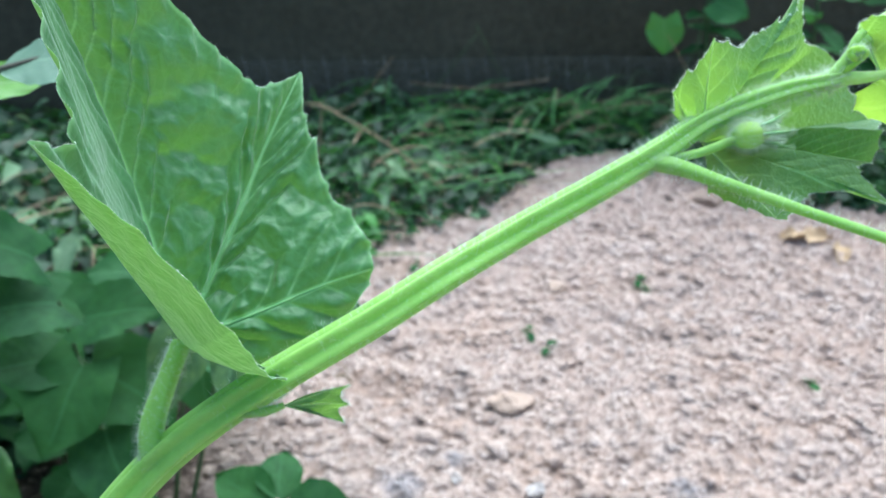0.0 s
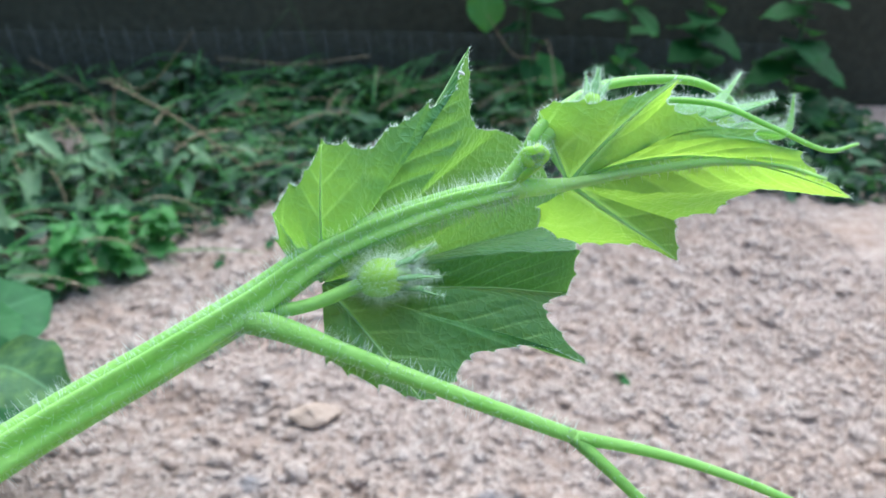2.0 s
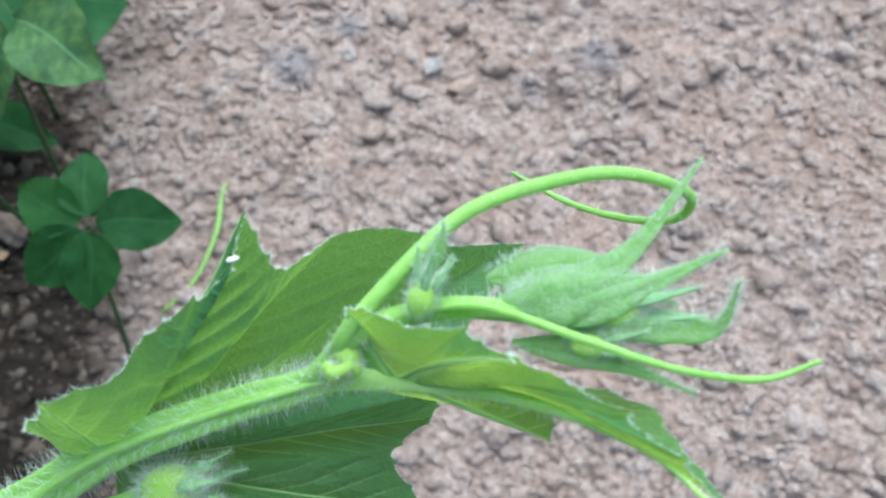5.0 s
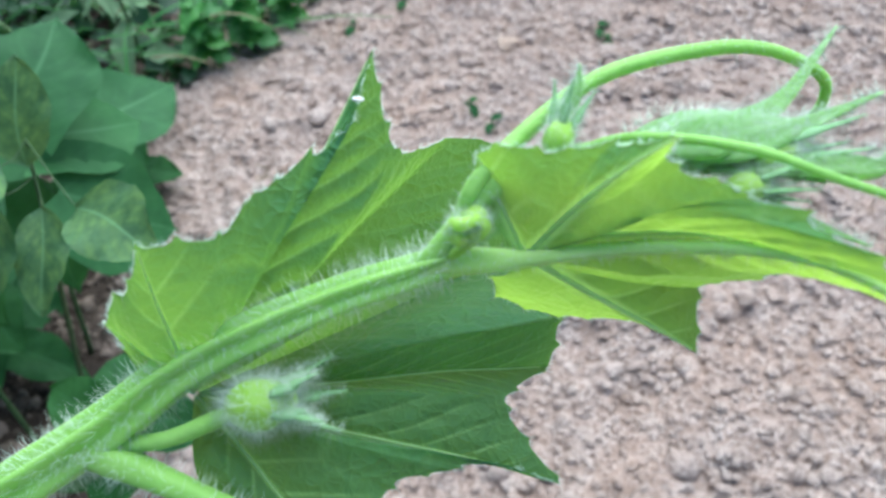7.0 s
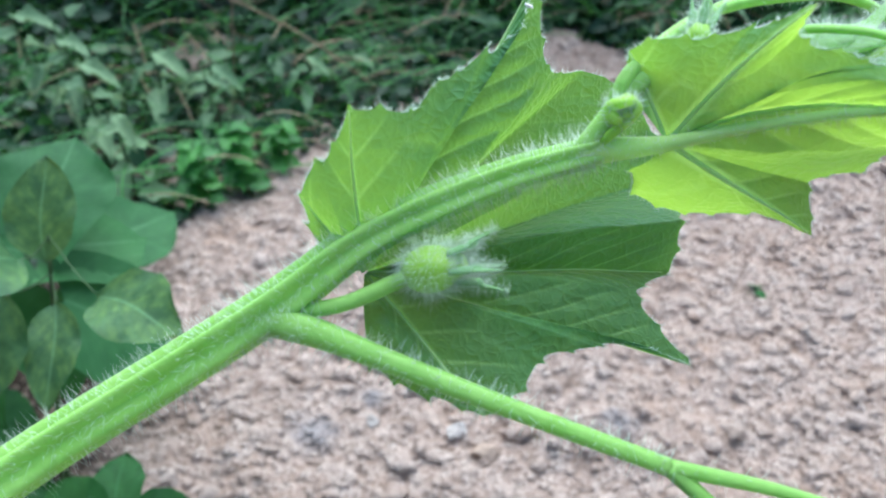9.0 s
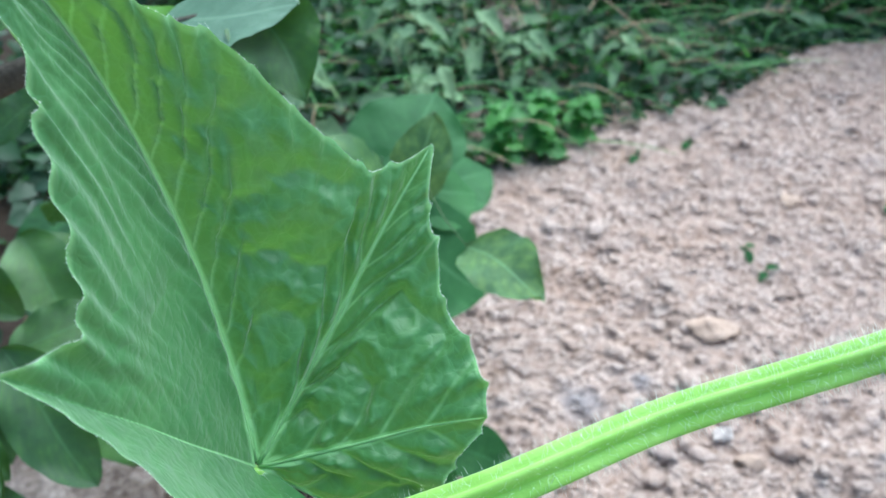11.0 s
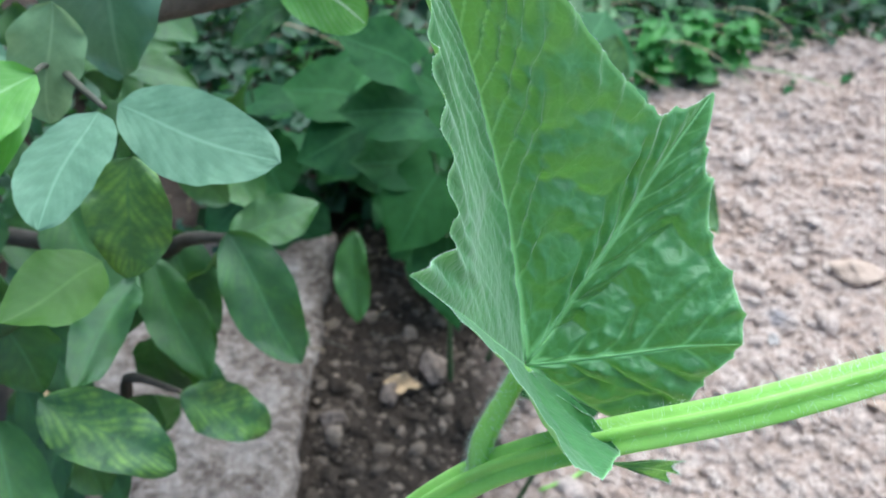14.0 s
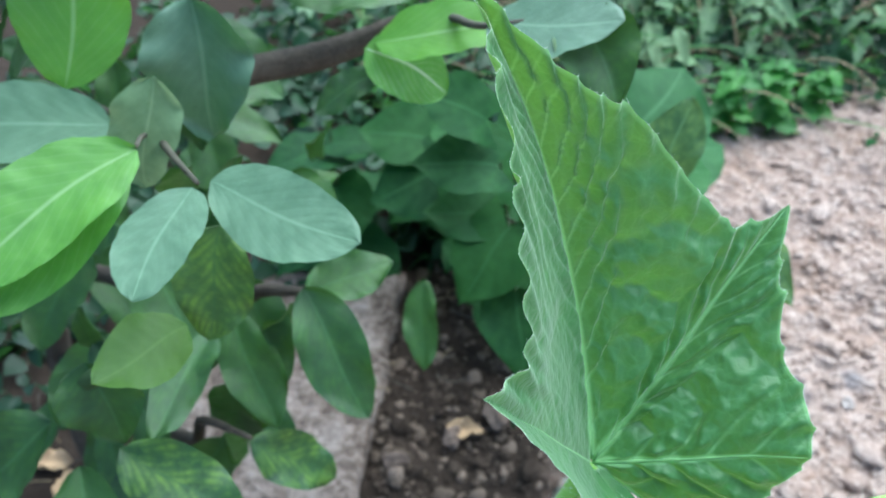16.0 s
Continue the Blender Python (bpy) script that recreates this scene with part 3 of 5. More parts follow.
# the leaf behind the stem
leaf_ab = FanLeaf((0.0765, 0.2425, 0.576), [
    ((0.0687, 0.2443, 0.5838), 0), ((0.0682, 0.2443, 0.5891), 1), ((0.0717, 0.2447, 0.5945), 0), ((0.0764, 0.2446, 0.6022), 1), ((0.0849, 0.2485, 0.5999), 0), ((0.0894, 0.2535, 0.6028), 0), ((0.0967, 0.2575, 0.6058), 0),
    ((0.1032, 0.2606, 0.6084), 0), ((0.1063, 0.2654, 0.6150), 1), ((0.1075, 0.2641, 0.5998), 0), ((0.1141, 0.2711, 0.5963), 1), ((0.128, 0.277, 0.582), 0), ((0.1441, 0.2800, 0.572), 1), ((0.1284, 0.2525, 0.5770), 0), ((0.1271, 0.2508, 0.5680), 1),
    ((0.1199, 0.2437, 0.5686), 0), ((0.1271, 0.2344, 0.5609), 1), ((0.1205, 0.2355, 0.5640), 0), ((0.1118, 0.2345, 0.5650), 0), ((0.1029, 0.2331, 0.5638), 0), ((0.0942, 0.2258, 0.5608), 1), ((0.0851, 0.2275, 0.5634), 0), ((0.077, 0.232, 0.566), 0)],
    cup=0.002, puff=0.0016, pitch=0.0062, teeth=0.0013, tooth=0.0052, up=(0, -1, 0.5), fine=22, calm=(10, 11, 12))
lobed_leaf(leaf_ab, gourd_young, "lobed toothed green leaf seen from its hairy underside", 0.00028, 1300, 0.0013, 64)

# the young leaf at the upper node
leaf_c = FanLeaf((0.1235, 0.2488, 0.5930), [
    ((0.1187, 0.2505, 0.5880), 0), ((0.1195, 0.2512, 0.5835), 0), ((0.1277, 0.2503, 0.5799), 0), ((0.1376, 0.2483, 0.5798), 0), ((0.1457, 0.2424, 0.5785), 1), ((0.1465, 0.2489, 0.5838), 0), ((0.1549, 0.2475, 0.5868), 0), ((0.1600, 0.2420, 0.5940), 0, (0, -0.001, 0.0005)),
    ((0.1670, 0.2260, 0.5993), 1, (0, 0.005, 0.0046)), ((0.1590, 0.2335, 0.6055), 0, (0, 0.0030, 0.0034)), ((0.1530, 0.2392, 0.6068), 0, (0, 0.0015, 0.003)), ((0.1459, 0.2427, 0.6078), 0), ((0.1390, 0.2456, 0.6102), 0), ((0.1390, 0.2424, 0.6153), 1, (0, 0.0015, 0)), ((0.1339, 0.2494, 0.6100), 0), ((0.1260, 0.2510, 0.6075), 0), ((0.1182, 0.2548, 0.6050), 1), ((0.1183, 0.2525, 0.5990), 0)],
    cup=0.0012, puff=0.0013, pitch=0.0056, teeth=0.0010, tooth=0.0046, up=(0, -1, 0.3), fine=22)
lobed_leaf(leaf_c, gourd_bright, "bright yellow-green young leaf with pale midrib", 0.00048, 1200, 0.0012, 64)
shoot("petiole", [(0.1060, 0.2485, 0.5904), (0.1133, 0.2498, 0.5916), (0.119, 0.2492, 0.5922), (0.1240, 0.2480, 0.5933), (0.1310, 0.2464, 0.5955), (0.1381, 0.2444, 0.5976), (0.1446, 0.2416, 0.5998), (0.1507, 0.2386, 0.6014), (0.1574, 0.2341, 0.6024), (0.1631, 0.2282, 0.6022)], (0.0012, 0.0021, 0.0016, 0.0012, 0.0010, 0.0009, 0.0008, 0.0007, 0.0005, 0.0003), "pale hairy petiole running on as the midrib", hair=500, long=0.0018, material=rib_green)

# a small side shoot under the lower node and a budlet in the axil
side_leaf = FanLeaf((-0.0330, 0.2000, 0.5200), [((-0.0290, 0.2020, 0.5165), 0), ((-0.0230, 0.2055, 0.5115), 0), ((-0.0190, 0.2084, 0.5080), 1), ((-0.0205, 0.2080, 0.5135), 0), ((-0.0180, 0.2070, 0.5155), 1), ((-0.0200, 0.2065, 0.5190), 0), ((-0.0175, 0.2062, 0.5224), 1), ((-0.0250, 0.2035, 0.5215), 0)],
    cup=0.0012, puff=0.0008, pitch=0.005, teeth=0.0008, tooth=0.004, up=(0, -1, 0.6), fine=10)
lobed_leaf(side_leaf, gourd_young, "small hairy young leaf on a side shoot", 0.00025, 500, 0.0016, 30)
shoot("side_shoot", [(-0.0440, 0.1972, 0.5190), (-0.0380, 0.1985, 0.5190), (-0.0330, 0.2000, 0.5200)], (0.0010, 0.0012, 0.0008), "short hairy side shoot", hair=160, long=0.002)

# tendrils
fork = (0.119, 0.2148, 0.5598)
shoot("tendril", [(0.0575, 0.2366, 0.5710), (0.0660, 0.2342, 0.5727), (0.080, 0.229, 0.5695), (0.100, 0.2215, 0.5645), fork], (0.0012, 0.0024, 0.0017, 0.0014, 0.0013), "pale green branching tendril", hair=700, long=0.003)
shoot("tendril", [fork, (0.135, 0.211, 0.5575), (0.152, 0.206, 0.5530), (0.175, 0.205, 0.540), (0.20, 0.215, 0.52)], (0.0012, 0.0009, 0.0008, 0.0007, 0.0004), hair=120)
shoot("tendril", [fork, (0.128, 0.2095, 0.5525), (0.142, 0.206, 0.538), (0.158, 0.205, 0.515), (0.17, 0.21, 0.49)], (0.0013, 0.0010, 0.0009, 0.0007, 0.0004), hair=120)
shoot("tendril", [(0.1095, 0.2490, 0.5908), (0.1145, 0.2512, 0.5955), (0.119, 0.2543, 0.6030), (0.134, 0.2679, 0.6062), (0.150, 0.273, 0.6065), (0.160, 0.2735, 0.6050), (0.1675, 0.2725, 0.6000), (0.1661, 0.2728, 0.5925), (0.1595, 0.2785, 0.5835), (0.1514, 0.2854, 0.5778), (0.1428, 0.2937, 0.5745)], (0.0006, 0.0013, 0.0012, 0.0011, 0.001, 0.0009, 0.0008, 0.0007, 0.0006, 0.0005, 0.0003), "arching pale green tendril", hair=500, long=0.0015)
shoot("tendril", [(0.1260, 0.2545, 0.6030), (0.136, 0.2535, 0.6075), (0.1488, 0.2476, 0.6095), (0.160, 0.2445, 0.606), (0.172, 0.2440, 0.6015), (0.180, 0.246, 0.602)], (0.0004, 0.0006, 0.0006, 0.0005, 0.0005, 0.0003), "thin straight tendril", hair=120, long=0.001)
shoot("shoot_tip", [(0.1085, 0.2488, 0.5906), (0.1135, 0.2508, 0.5945), (0.120, 0.2535, 0.601), (0.132, 0.2550, 0.604), (0.146, 0.2535, 0.603), (0.156, 0.253, 0.602)], (0.0010, 0.0018, 0.0017, 0.0016, 0.0014, 0.0006), "hairy growing tip", hair=260, long=0.0026)


# dry white flecks caught on the leaves
def fleck(at, size, turn, label):
    bm = bmesh.new()
    bmesh.ops.create_icosphere(bm, subdivisions=2, radius=1)
    for v in bm.verts:
        v.co *= 1 + 0.3 * noise.noise(v.co * 1.7 + Vector(at) * 500)
        v.co = Vector((v.co.x * size, v.co.y * size * 0.35, v.co.z * size * 0.25))
    ob = tagged(new("fleck", from_bm("fleck", bm, fleck_white, True)), label, "fleck", "dry flecks on the leaves")
    ob.matrix_basis = pose(*at, 20, 30, turn)


# buds with their sepals
def bud(at, way, size, label, stalk=None, sepals=5, open_out=0.42, long=1.45, hairy=1.0):
    at, way = Vector(at), Vector(way).normalized()
    q = way.to_track_quat("Z", "Y").to_matrix().to_4x4()
    m = Matrix.Translation(at) @ q @ Matrix.Scale(size, 4)
    rows, cols, verts = 12, 20, []
    for i in range(rows + 1):
        z = i / rows
        r = 0.5 * math.sin(math.pi * min(1, 0.06 + z * 0.9)) ** 0.6 * (1 - 0.2 * z)
        for k in range(cols):
            a = 2 * math.pi * k / cols
            verts.append(m @ Vector((r * math.cos(a) * (1 + 0.05 * math.cos(5 * a)), r * math.sin(a) * (1 + 0.05 * math.cos(5 * a)), z * 1.25 - 0.5)))
    faces = [(i * cols + k, i * cols + (k + 1) % cols, (i + 1) * cols + (k + 1) % cols, (i + 1) * cols + k) for i in range(rows) for k in range(cols)]
    faces += [tuple(range(cols))[::-1], tuple(rows * cols + k for k in range(cols))]
    ob = part("flower_bud", mesh_of("flower_bud", [tuple(v) for v in verts], faces, bud_green), vine, label)
    fuzz = []
    for j in range(sepals):
        a = 2 * math.pi * j / sepals + 0.4
        run = smooth_path([m @ Vector((r * math.cos(a), r * math.sin(a), z)) for r, z in ((0.3, 0.45), (0.40, 0.9), (0.4 + 0.25 * open_out, 0.45 + 0.5 * long), (0.38 + open_out, 0.45 + long * 0.95))], 6)
        part("sepal", mesh_of("sepal", *tube(run, (0.12 * size, 0.13 * size, 0.075 * size, 0.01 * size), 8, squash=(1.2, 0.5)), calyx_green), ob, "narrow pointed pale sepal")
        fuzz.append(tube_hairs(run, (0.16 * size, 0.16 * size, 0.10 * size, 0.01 * size), int(45000 * hairy * size), 0.3 * size, 0.00002, rng))
    n = int(36000000 * hairy * size**2)
    pick = rng.integers(0, len(verts) - cols, n)
    roots = np.array([verts[i] for i in pick]) + rng.normal(0, 0.03 * size, (n, 3))
    ways = roots - np.array(at)
    ways /= np.linalg.norm(ways, axis=1)[:, None] + 1e-9
    fuzz.append(hairs(roots, ways, 0.5 * size * rng.uniform(0.3, 1, n), 0.000022, rng))
    part("fine_hair", mesh_of("fine_hair", *joined(fuzz), hair_white), ob, "dense silvery hairs")
    if stalk:
        run = smooth_path(stalk, 10)
        part("flower_stalk", mesh_of("flower_stalk", *tube(run, (0.0013, 0.0012, 0.0013), 10), stem_green), ob, "slender hairy stalk")
    return ob


bud((-0.0590, 0.1935, 0.5095), (0.5, -0.3, 0.7), 0.0028, "tiny green bud in the axil of the petiole", sepals=3, open_out=0.2, long=0.9, hairy=0.6)
bud((0.0866, 0.2375, 0.5795), (0.9, -0.05, 0.18), 0.0078, "fat yellow-green flower bud with a hairy calyx", [(0.0655, 0.2365, 0.5735), (0.074, 0.2355, 0.5755), (0.0840, 0.237, 0.5790)], open_out=0.3, long=1.05)
bud((0.1168, 0.2512, 0.5980), (0.4, -0.5, 0.5), 0.0042, "tiny curled yellow-green hairy bud in the leaf axil", sepals=0, hairy=0.8)
coil = [(0.1160 + 0.0024 * math.cos(0.6 * i) * (1 - i / 14), 0.2484 + 0.0006 * math.sin(1.7 * i), 0.5985 + 0.0021 * math.sin(0.6 * i) * (1 - i / 14)) for i in range(11)]
shoot("tendril", [(0.1135, 0.2498, 0.5925), (0.1150, 0.2485, 0.5950)] + coil, (0.0007, 0.0008, 0.0010, 0.0007), "tightly curled young tendril", 4, 330, 0.0018, material=bud_green)
bud((0.1281, 0.2550, 0.6066), (0.25, 0.5, 0.35), 0.0042, "small pale green bud at the shoot tip", open_out=0.3, long=1.35)
bud((0.150, 0.2498, 0.6013), (1, 0.05, 0.1), 0.0046, "small yellow-green bud at the shoot tip", open_out=0.3)
bud((0.1535, 0.2540, 0.6028), (1, 0.1, 0.1), 0.0062, "pale opening bud at the shoot tip", open_out=0.2, long=1.6)


# long pointed young leaves round the growing tip
def tip_place(p):
    return (p[0], p[1] + 0.003, p[2] - 0.0012)


def spear(points, width, label="narrow pointed unopened young leaf", hair=250):
    run = smooth_path([tip_place(p) for p in points], 10)
    v, f = tube(run, (width * 0.15, width * 0.7, width, width * 0.85, width * 0.5, width * 0.24, width * 0.07), 24, 0.20, 4, 0.06, (1.25, 0.7))
    ob = part("young_leaf", mesh_of("young_leaf", v, f, tip_green), vine, label)
    part("fine_hair", mesh_of("fine_hair", *tube_hairs(run, (width * 0.5, width, width * 0.85, width * 0.5, width * 0.24, width * 0.07), hair * 4, 0.0024, 0.000026, rng), hair_white), ob, "fine silvery hairs")


spear([(0.136, 0.2515, 0.605), (0.147, 0.2535, 0.606), (0.157, 0.259, 0.606), (0.1678, 0.2712, 0.6091)], 0.0024)
spear([(0.142, 0.2500, 0.605), (0.154, 0.2520, 0.606), (0.1696, 0.2577, 0.6076)], 0.0023)
spear([(0.146, 0.2490, 0.604), (0.160, 0.2485, 0.604), (0.1673, 0.2481, 0.604), (0.1696, 0.252, 0.6104)], 0.0020)
spear([(0.140, 0.2480, 0.602), (0.152, 0.2455, 0.601), (0.165, 0.241, 0.597)], 0.0017)
spear([(0.128, 0.2560, 0.606), (0.131, 0.2590, 0.610), (0.1318, 0.2615, 0.6125)], 0.0010, hair=80)
spear([(0.140, 0.2515, 0.6055), (0.149, 0.2535, 0.6060), (0.160, 0.2545, 0.6065)], 0.0036, "folded pale young leaf")
spear([(0.138, 0.2545, 0.602), (0.145, 0.2535, 0.603), (0.152, 0.2500, 0.6035), (0.160, 0.2465, 0.603)], 0.0030, "folded pale young leaf")
spear([(0.137, 0.2570, 0.603), (0.145, 0.2580, 0.6035), (0.154, 0.2570, 0.604), (0.163, 0.2520, 0.602)], 0.0028, "folded pale young leaf")


fleck((0.1036, 0.2604, 0.6110), 0.0011, 35, "small dry white fleck caught on the leaf margin")
fleck((-0.0659, 0.2366, 0.6010), 0.0006, 80, "tiny pale fleck lying on the large leaf")

# ---- soil clods and stones ----
def clod_shapes(count, fine):
    out = []
    for k in range(count):
        bm = bmesh.new()
        bmesh.ops.create_icosphere(bm, subdivisions=fine, radius=1)
        for v in bm.verts:
            v.co *= 1 + 0.5 * noise.noise(v.co * 1.5 + Vector((k * 7.1, 0, 0))) + (random.uniform(-0.22, 0.18) if fine == 1 else 0.35 * noise.noise(v.co * 3.7 + Vector((k * 5.3, 0, 9))) + random.uniform(-0.09, 0.07))
        out.append((np.array([v.co[:] for v in bm.verts]), np.array([[v.index for v in f.verts] for f in bm.faces])))
        bm.free()
    return out


SHAPES, LUMPS = clod_shapes(14, 1), clod_shapes(14, 2)


def scatter(name, xs, ys, sizes, material, label, sink, shapes):
    """Clods of the fourteen shapes, turned and stretched at random, half sunk in the soil, in one mesh."""
    order = np.argsort(rng.random(len(xs)))
    verts, faces, n = [], [], 0
    for shape, mine in enumerate(np.array_split(order, len(shapes))):
        v, f = shapes[shape]
        m = len(mine)
        s = sizes[mine][:, None, None] * np.stack([rng.uniform(0.8, 1.3, m), rng.uniform(0.65, 1.1, m), rng.uniform(0.4, 0.8, m)], 1)[:, None, :]
        w = v[None] * s
        a, b = rng.uniform(0, 6.28, m)[:, None], rng.uniform(-0.7, 0.7, m)[:, None]
        y, z = w[..., 1] * np.cos(b) - w[..., 2] * np.sin(b), w[..., 1] * np.sin(b) + w[..., 2] * np.cos(b)
        x, y = w[..., 0] * np.cos(a) - y * np.sin(a), w[..., 0] * np.sin(a) + y * np.cos(a)
        gz = ground_z(xs[mine], ys[mine]) + sizes[mine] * sink
        verts.append(np.stack([x + xs[mine][:, None], y + ys[mine][:, None], z + gz[:, None]], -1).reshape(-1, 3))
        faces.append((f[None] + (np.arange(m) * len(v))[:, None, None] + n).reshape(-1, 3))
        n += m * len(v)
    verts, faces = np.concatenate(verts), np.concatenate(faces)
    me = bpy.data.meshes.new(name)
    me.vertices.add(len(verts)), me.vertices.foreach_set("co", verts.ravel())
    me.loops.add(faces.size), me.loops.foreach_set("vertex_index", faces.ravel())
    me.polygons.add(len(faces)), me.polygons.foreach_set("loop_start", np.arange(0, faces.size, 3))
    me.update(calc_edges=True)
    me.materials.append(material)
    return tagged(new(name, me), label, "soil", kind="stuff")


count, lumps = 56000, 9000
cx, cy = rng.uniform(-0.5, 1.0, count), rng.uniform(0.3, 1.9, count)
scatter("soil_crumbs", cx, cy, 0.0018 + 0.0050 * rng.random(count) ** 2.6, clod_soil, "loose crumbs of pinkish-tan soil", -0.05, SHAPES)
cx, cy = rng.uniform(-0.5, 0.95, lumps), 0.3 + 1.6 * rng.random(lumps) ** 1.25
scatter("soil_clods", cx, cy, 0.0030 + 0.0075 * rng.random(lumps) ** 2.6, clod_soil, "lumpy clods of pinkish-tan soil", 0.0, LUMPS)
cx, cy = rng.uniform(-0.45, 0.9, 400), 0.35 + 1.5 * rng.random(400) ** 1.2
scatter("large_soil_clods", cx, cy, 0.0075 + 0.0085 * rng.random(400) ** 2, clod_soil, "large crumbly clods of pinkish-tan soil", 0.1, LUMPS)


def stone(x, y, size, flat, label, material, turn=0.0):
    bm = bmesh.new()
    bmesh.ops.create_icosphere(bm, subdivisions=3, radius=1)
    off = Vector((x * 90, y * 70, 0))
    cuts = [(Vector((math.sin(37 * x + 2.1 * i), math.cos(29 * y + 1.7 * i), math.sin(3.3 * i + 50 * x))).normalized(), 0.62 + 0.07 * (i % 4)) for i in range(9)]
    for v in bm.verts:
        for way, far in cuts:
            v.co -= way * max(0.0, v.co.dot(way) - far)
        v.co *= 1 + 0.25 * noise.noise(v.co * 1.6 + off) + 0.10 * noise.noise(v.co * 6 + off)
        v.co = Vector((v.co.x * size, v.co.y * size * 0.72, v.co.z * size * flat))
    ob = tagged(new("stone", from_bm("stone", bm, material)), label, "stone", "loose stones on the soil")
    ob.matrix_basis = pose(x, y, float(ground_z(x, y)) + size * flat * 0.45, 4, 5, turn)


stone(0.0775, 0.935, 0.030, 0.42, "flat tan stone lying on the soil", stone_tan, 20)
stone(0.098, 0.765, 0.013, 0.8, "small whitish stone on the soil", stone_pale, 50)
stone(0.125, 0.735, 0.017, 0.7, "rounded grey-tan stone on the soil", stone_tan, 10)
stone(0.012, 0.79, 0.010, 0.8, "small whitish stone on the soil", stone_pale, 80)
stone(0.50, 1.60, 0.035, 0.6, "tan stone at the edge of the weeds", stone_tan, 0)
stone(0.17, 1.25, 0.022, 0.5, "pale flat stone on the soil", stone_tan, 60)
stone(-0.36, 0.50, 0.014, 0.8, "dull brown stone on the damp soil", stone_brown, 15)
stone(-0.33, 0.56, 0.016, 0.8, "dull brown stone on the damp soil", stone_brown, 75)
stone(-0.30, 0.60, 0.020, 0.7, "dull brown stone on the damp soil", stone_brown, 120)

# the concrete slab beside the bush
bm = bmesh.new()
bmesh.ops.create_grid(bm, x_segments=30, y_segments=50, size=0.5)
bmesh.ops.extrude_face_region(bm, geom=bm.faces[:])
top = [v for v in bm.verts][: 31 * 51]
for v in bm.verts:
    v.co.z = 0.0
for v in top:
    v.co.z = -1.0
for v in bm.verts:
    edge = max(abs(v.co.x), abs(v.co.y)) > 0.49
    jag = 0.007 * noise.noise(Vector((v.co.x * 9, v.co.y * 14, 0.0))) + 0.006 * noise.noise(Vector((v.co.x * 40, v.co.y * 50, 3.0)))
    v.co = Vector((v.co.x * 0.24 + (jag if edge else 0), v.co.y * 0.52 + (jag if edge else 0), 0.03 * v.co.z + (0.012 + 0.5 * jag - (0.006 if edge else 0) if v.co.z > -0.5 else 0)))
bmesh.ops.recalc_face_normals(bm, faces=bm.faces[:])
slab = tagged(new("concrete_slab", from_bm("concrete_slab", bm, concrete, True)), "weathered pale concrete slab lying in the soil", "slab")
slab.matrix_basis = pose(-0.50, 0.45, 0.012, 0, 0, 25)


# ---- broad leaves ----
def blade_mesh(name, material, wide=0.42, fold=0.25, curl=0.25, wave=0.03, tip=0.75, heart=0.0, seed=0, blunt=0.75):
    """A leaf of length 1 along +y, base at the origin, upper side to +z, its margin uneven and its halves puckered between side veins."""
    rows, cols, verts, uvs = 26, 12, [], []
    for i in range(rows + 1):
        y = i / rows
        w = wide * max(0.0, math.sin(math.pi * y**tip)) ** blunt
        if heart:
            w = wide * (math.sin(math.pi * min(1.0, 0.18 + 0.82 * y)) ** (1.1 if y > 0.4 else 0.55)) * (1.0 if y < 0.9 else 1 - (y - 0.9) * 8)
        w = max(w, 0.004)
        for k in range(cols + 1):
            x = 2 * k / cols - 1
            uneven = 1 + 0.05 * noise.noise(Vector((7 * y, 2.0 * (1 if x > 0 else -1), seed * 3.7)))
            pucker = 0.012 * wide / 0.3 * math.sin(2 * math.pi * (8 * y - 5 * wide * abs(x))) * abs(x) * (1 - 0.5 * abs(x))
            z = fold * w * abs(x) ** 1.3 - curl * y * y + wave * math.sin(9 * y + 2 * x + seed) * x * x + 0.5 * wave * math.sin(21 * y + 3.1 * seed + (2.2 if x > 0 else 0)) * abs(x) ** 3 + pucker
            verts.append((w * x * uneven + 0.025 * math.sin(5 * y + seed), y - heart * (1 - y) ** 6 * abs(x) * 0.4, z))
            uvs.append((0.5 + 0.5 * x, y))
    c = cols + 1
    faces = [(i * c + k, i * c + k + 1, (i + 1) * c + k + 1, (i + 1) * c + k) for i in range(rows) for k in range(cols)]
    return mesh_of(name, verts, faces, material, uvs=uvs)


def leaf_pose(base, tip, face, scale_wide=1.0):
    """Lays a blade from base to tip with its upper side towards the direction face."""
    base, tip, face = Vector(base), Vector(tip), Vector(face)
    y = tip - base
    length = y.length
    y.normalize()
    z = (face - y * face.dot(y)).normalized()
    x = y.cross(z)
    return Matrix.Translation(base) @ Matrix((x, y, z)).transposed().to_4x4() @ Matrix.Diagonal((length * scale_wide, length, length, 1))


CITRUS = [blade_mesh("citrus_leaf", citrus_green, (0.20, 0.23, 0.25)[s], 0.25, (0.10, 0.22, 0.16)[s], 0.035, 0.9, 0, 2 * s, 0.62) for s in range(3)]
CITRUS_PALE = blade_mesh("citrus_leaf", wilted, 0.26, 0.4, 0.25, 0.07, 0.9, 0, 4, 0.6)
CITRUS_FLAT = blade_mesh("citrus_leaf", citrus_sheen, 0.29, 0.06, 0.04, 0.012, 0.95, 0, 5, 0.55)
CITRUS_CURLED = blade_mesh("citrus_leaf", citrus_green, 0.34, 0.5, 0.25, 0.05, 0.8, 0, 2)
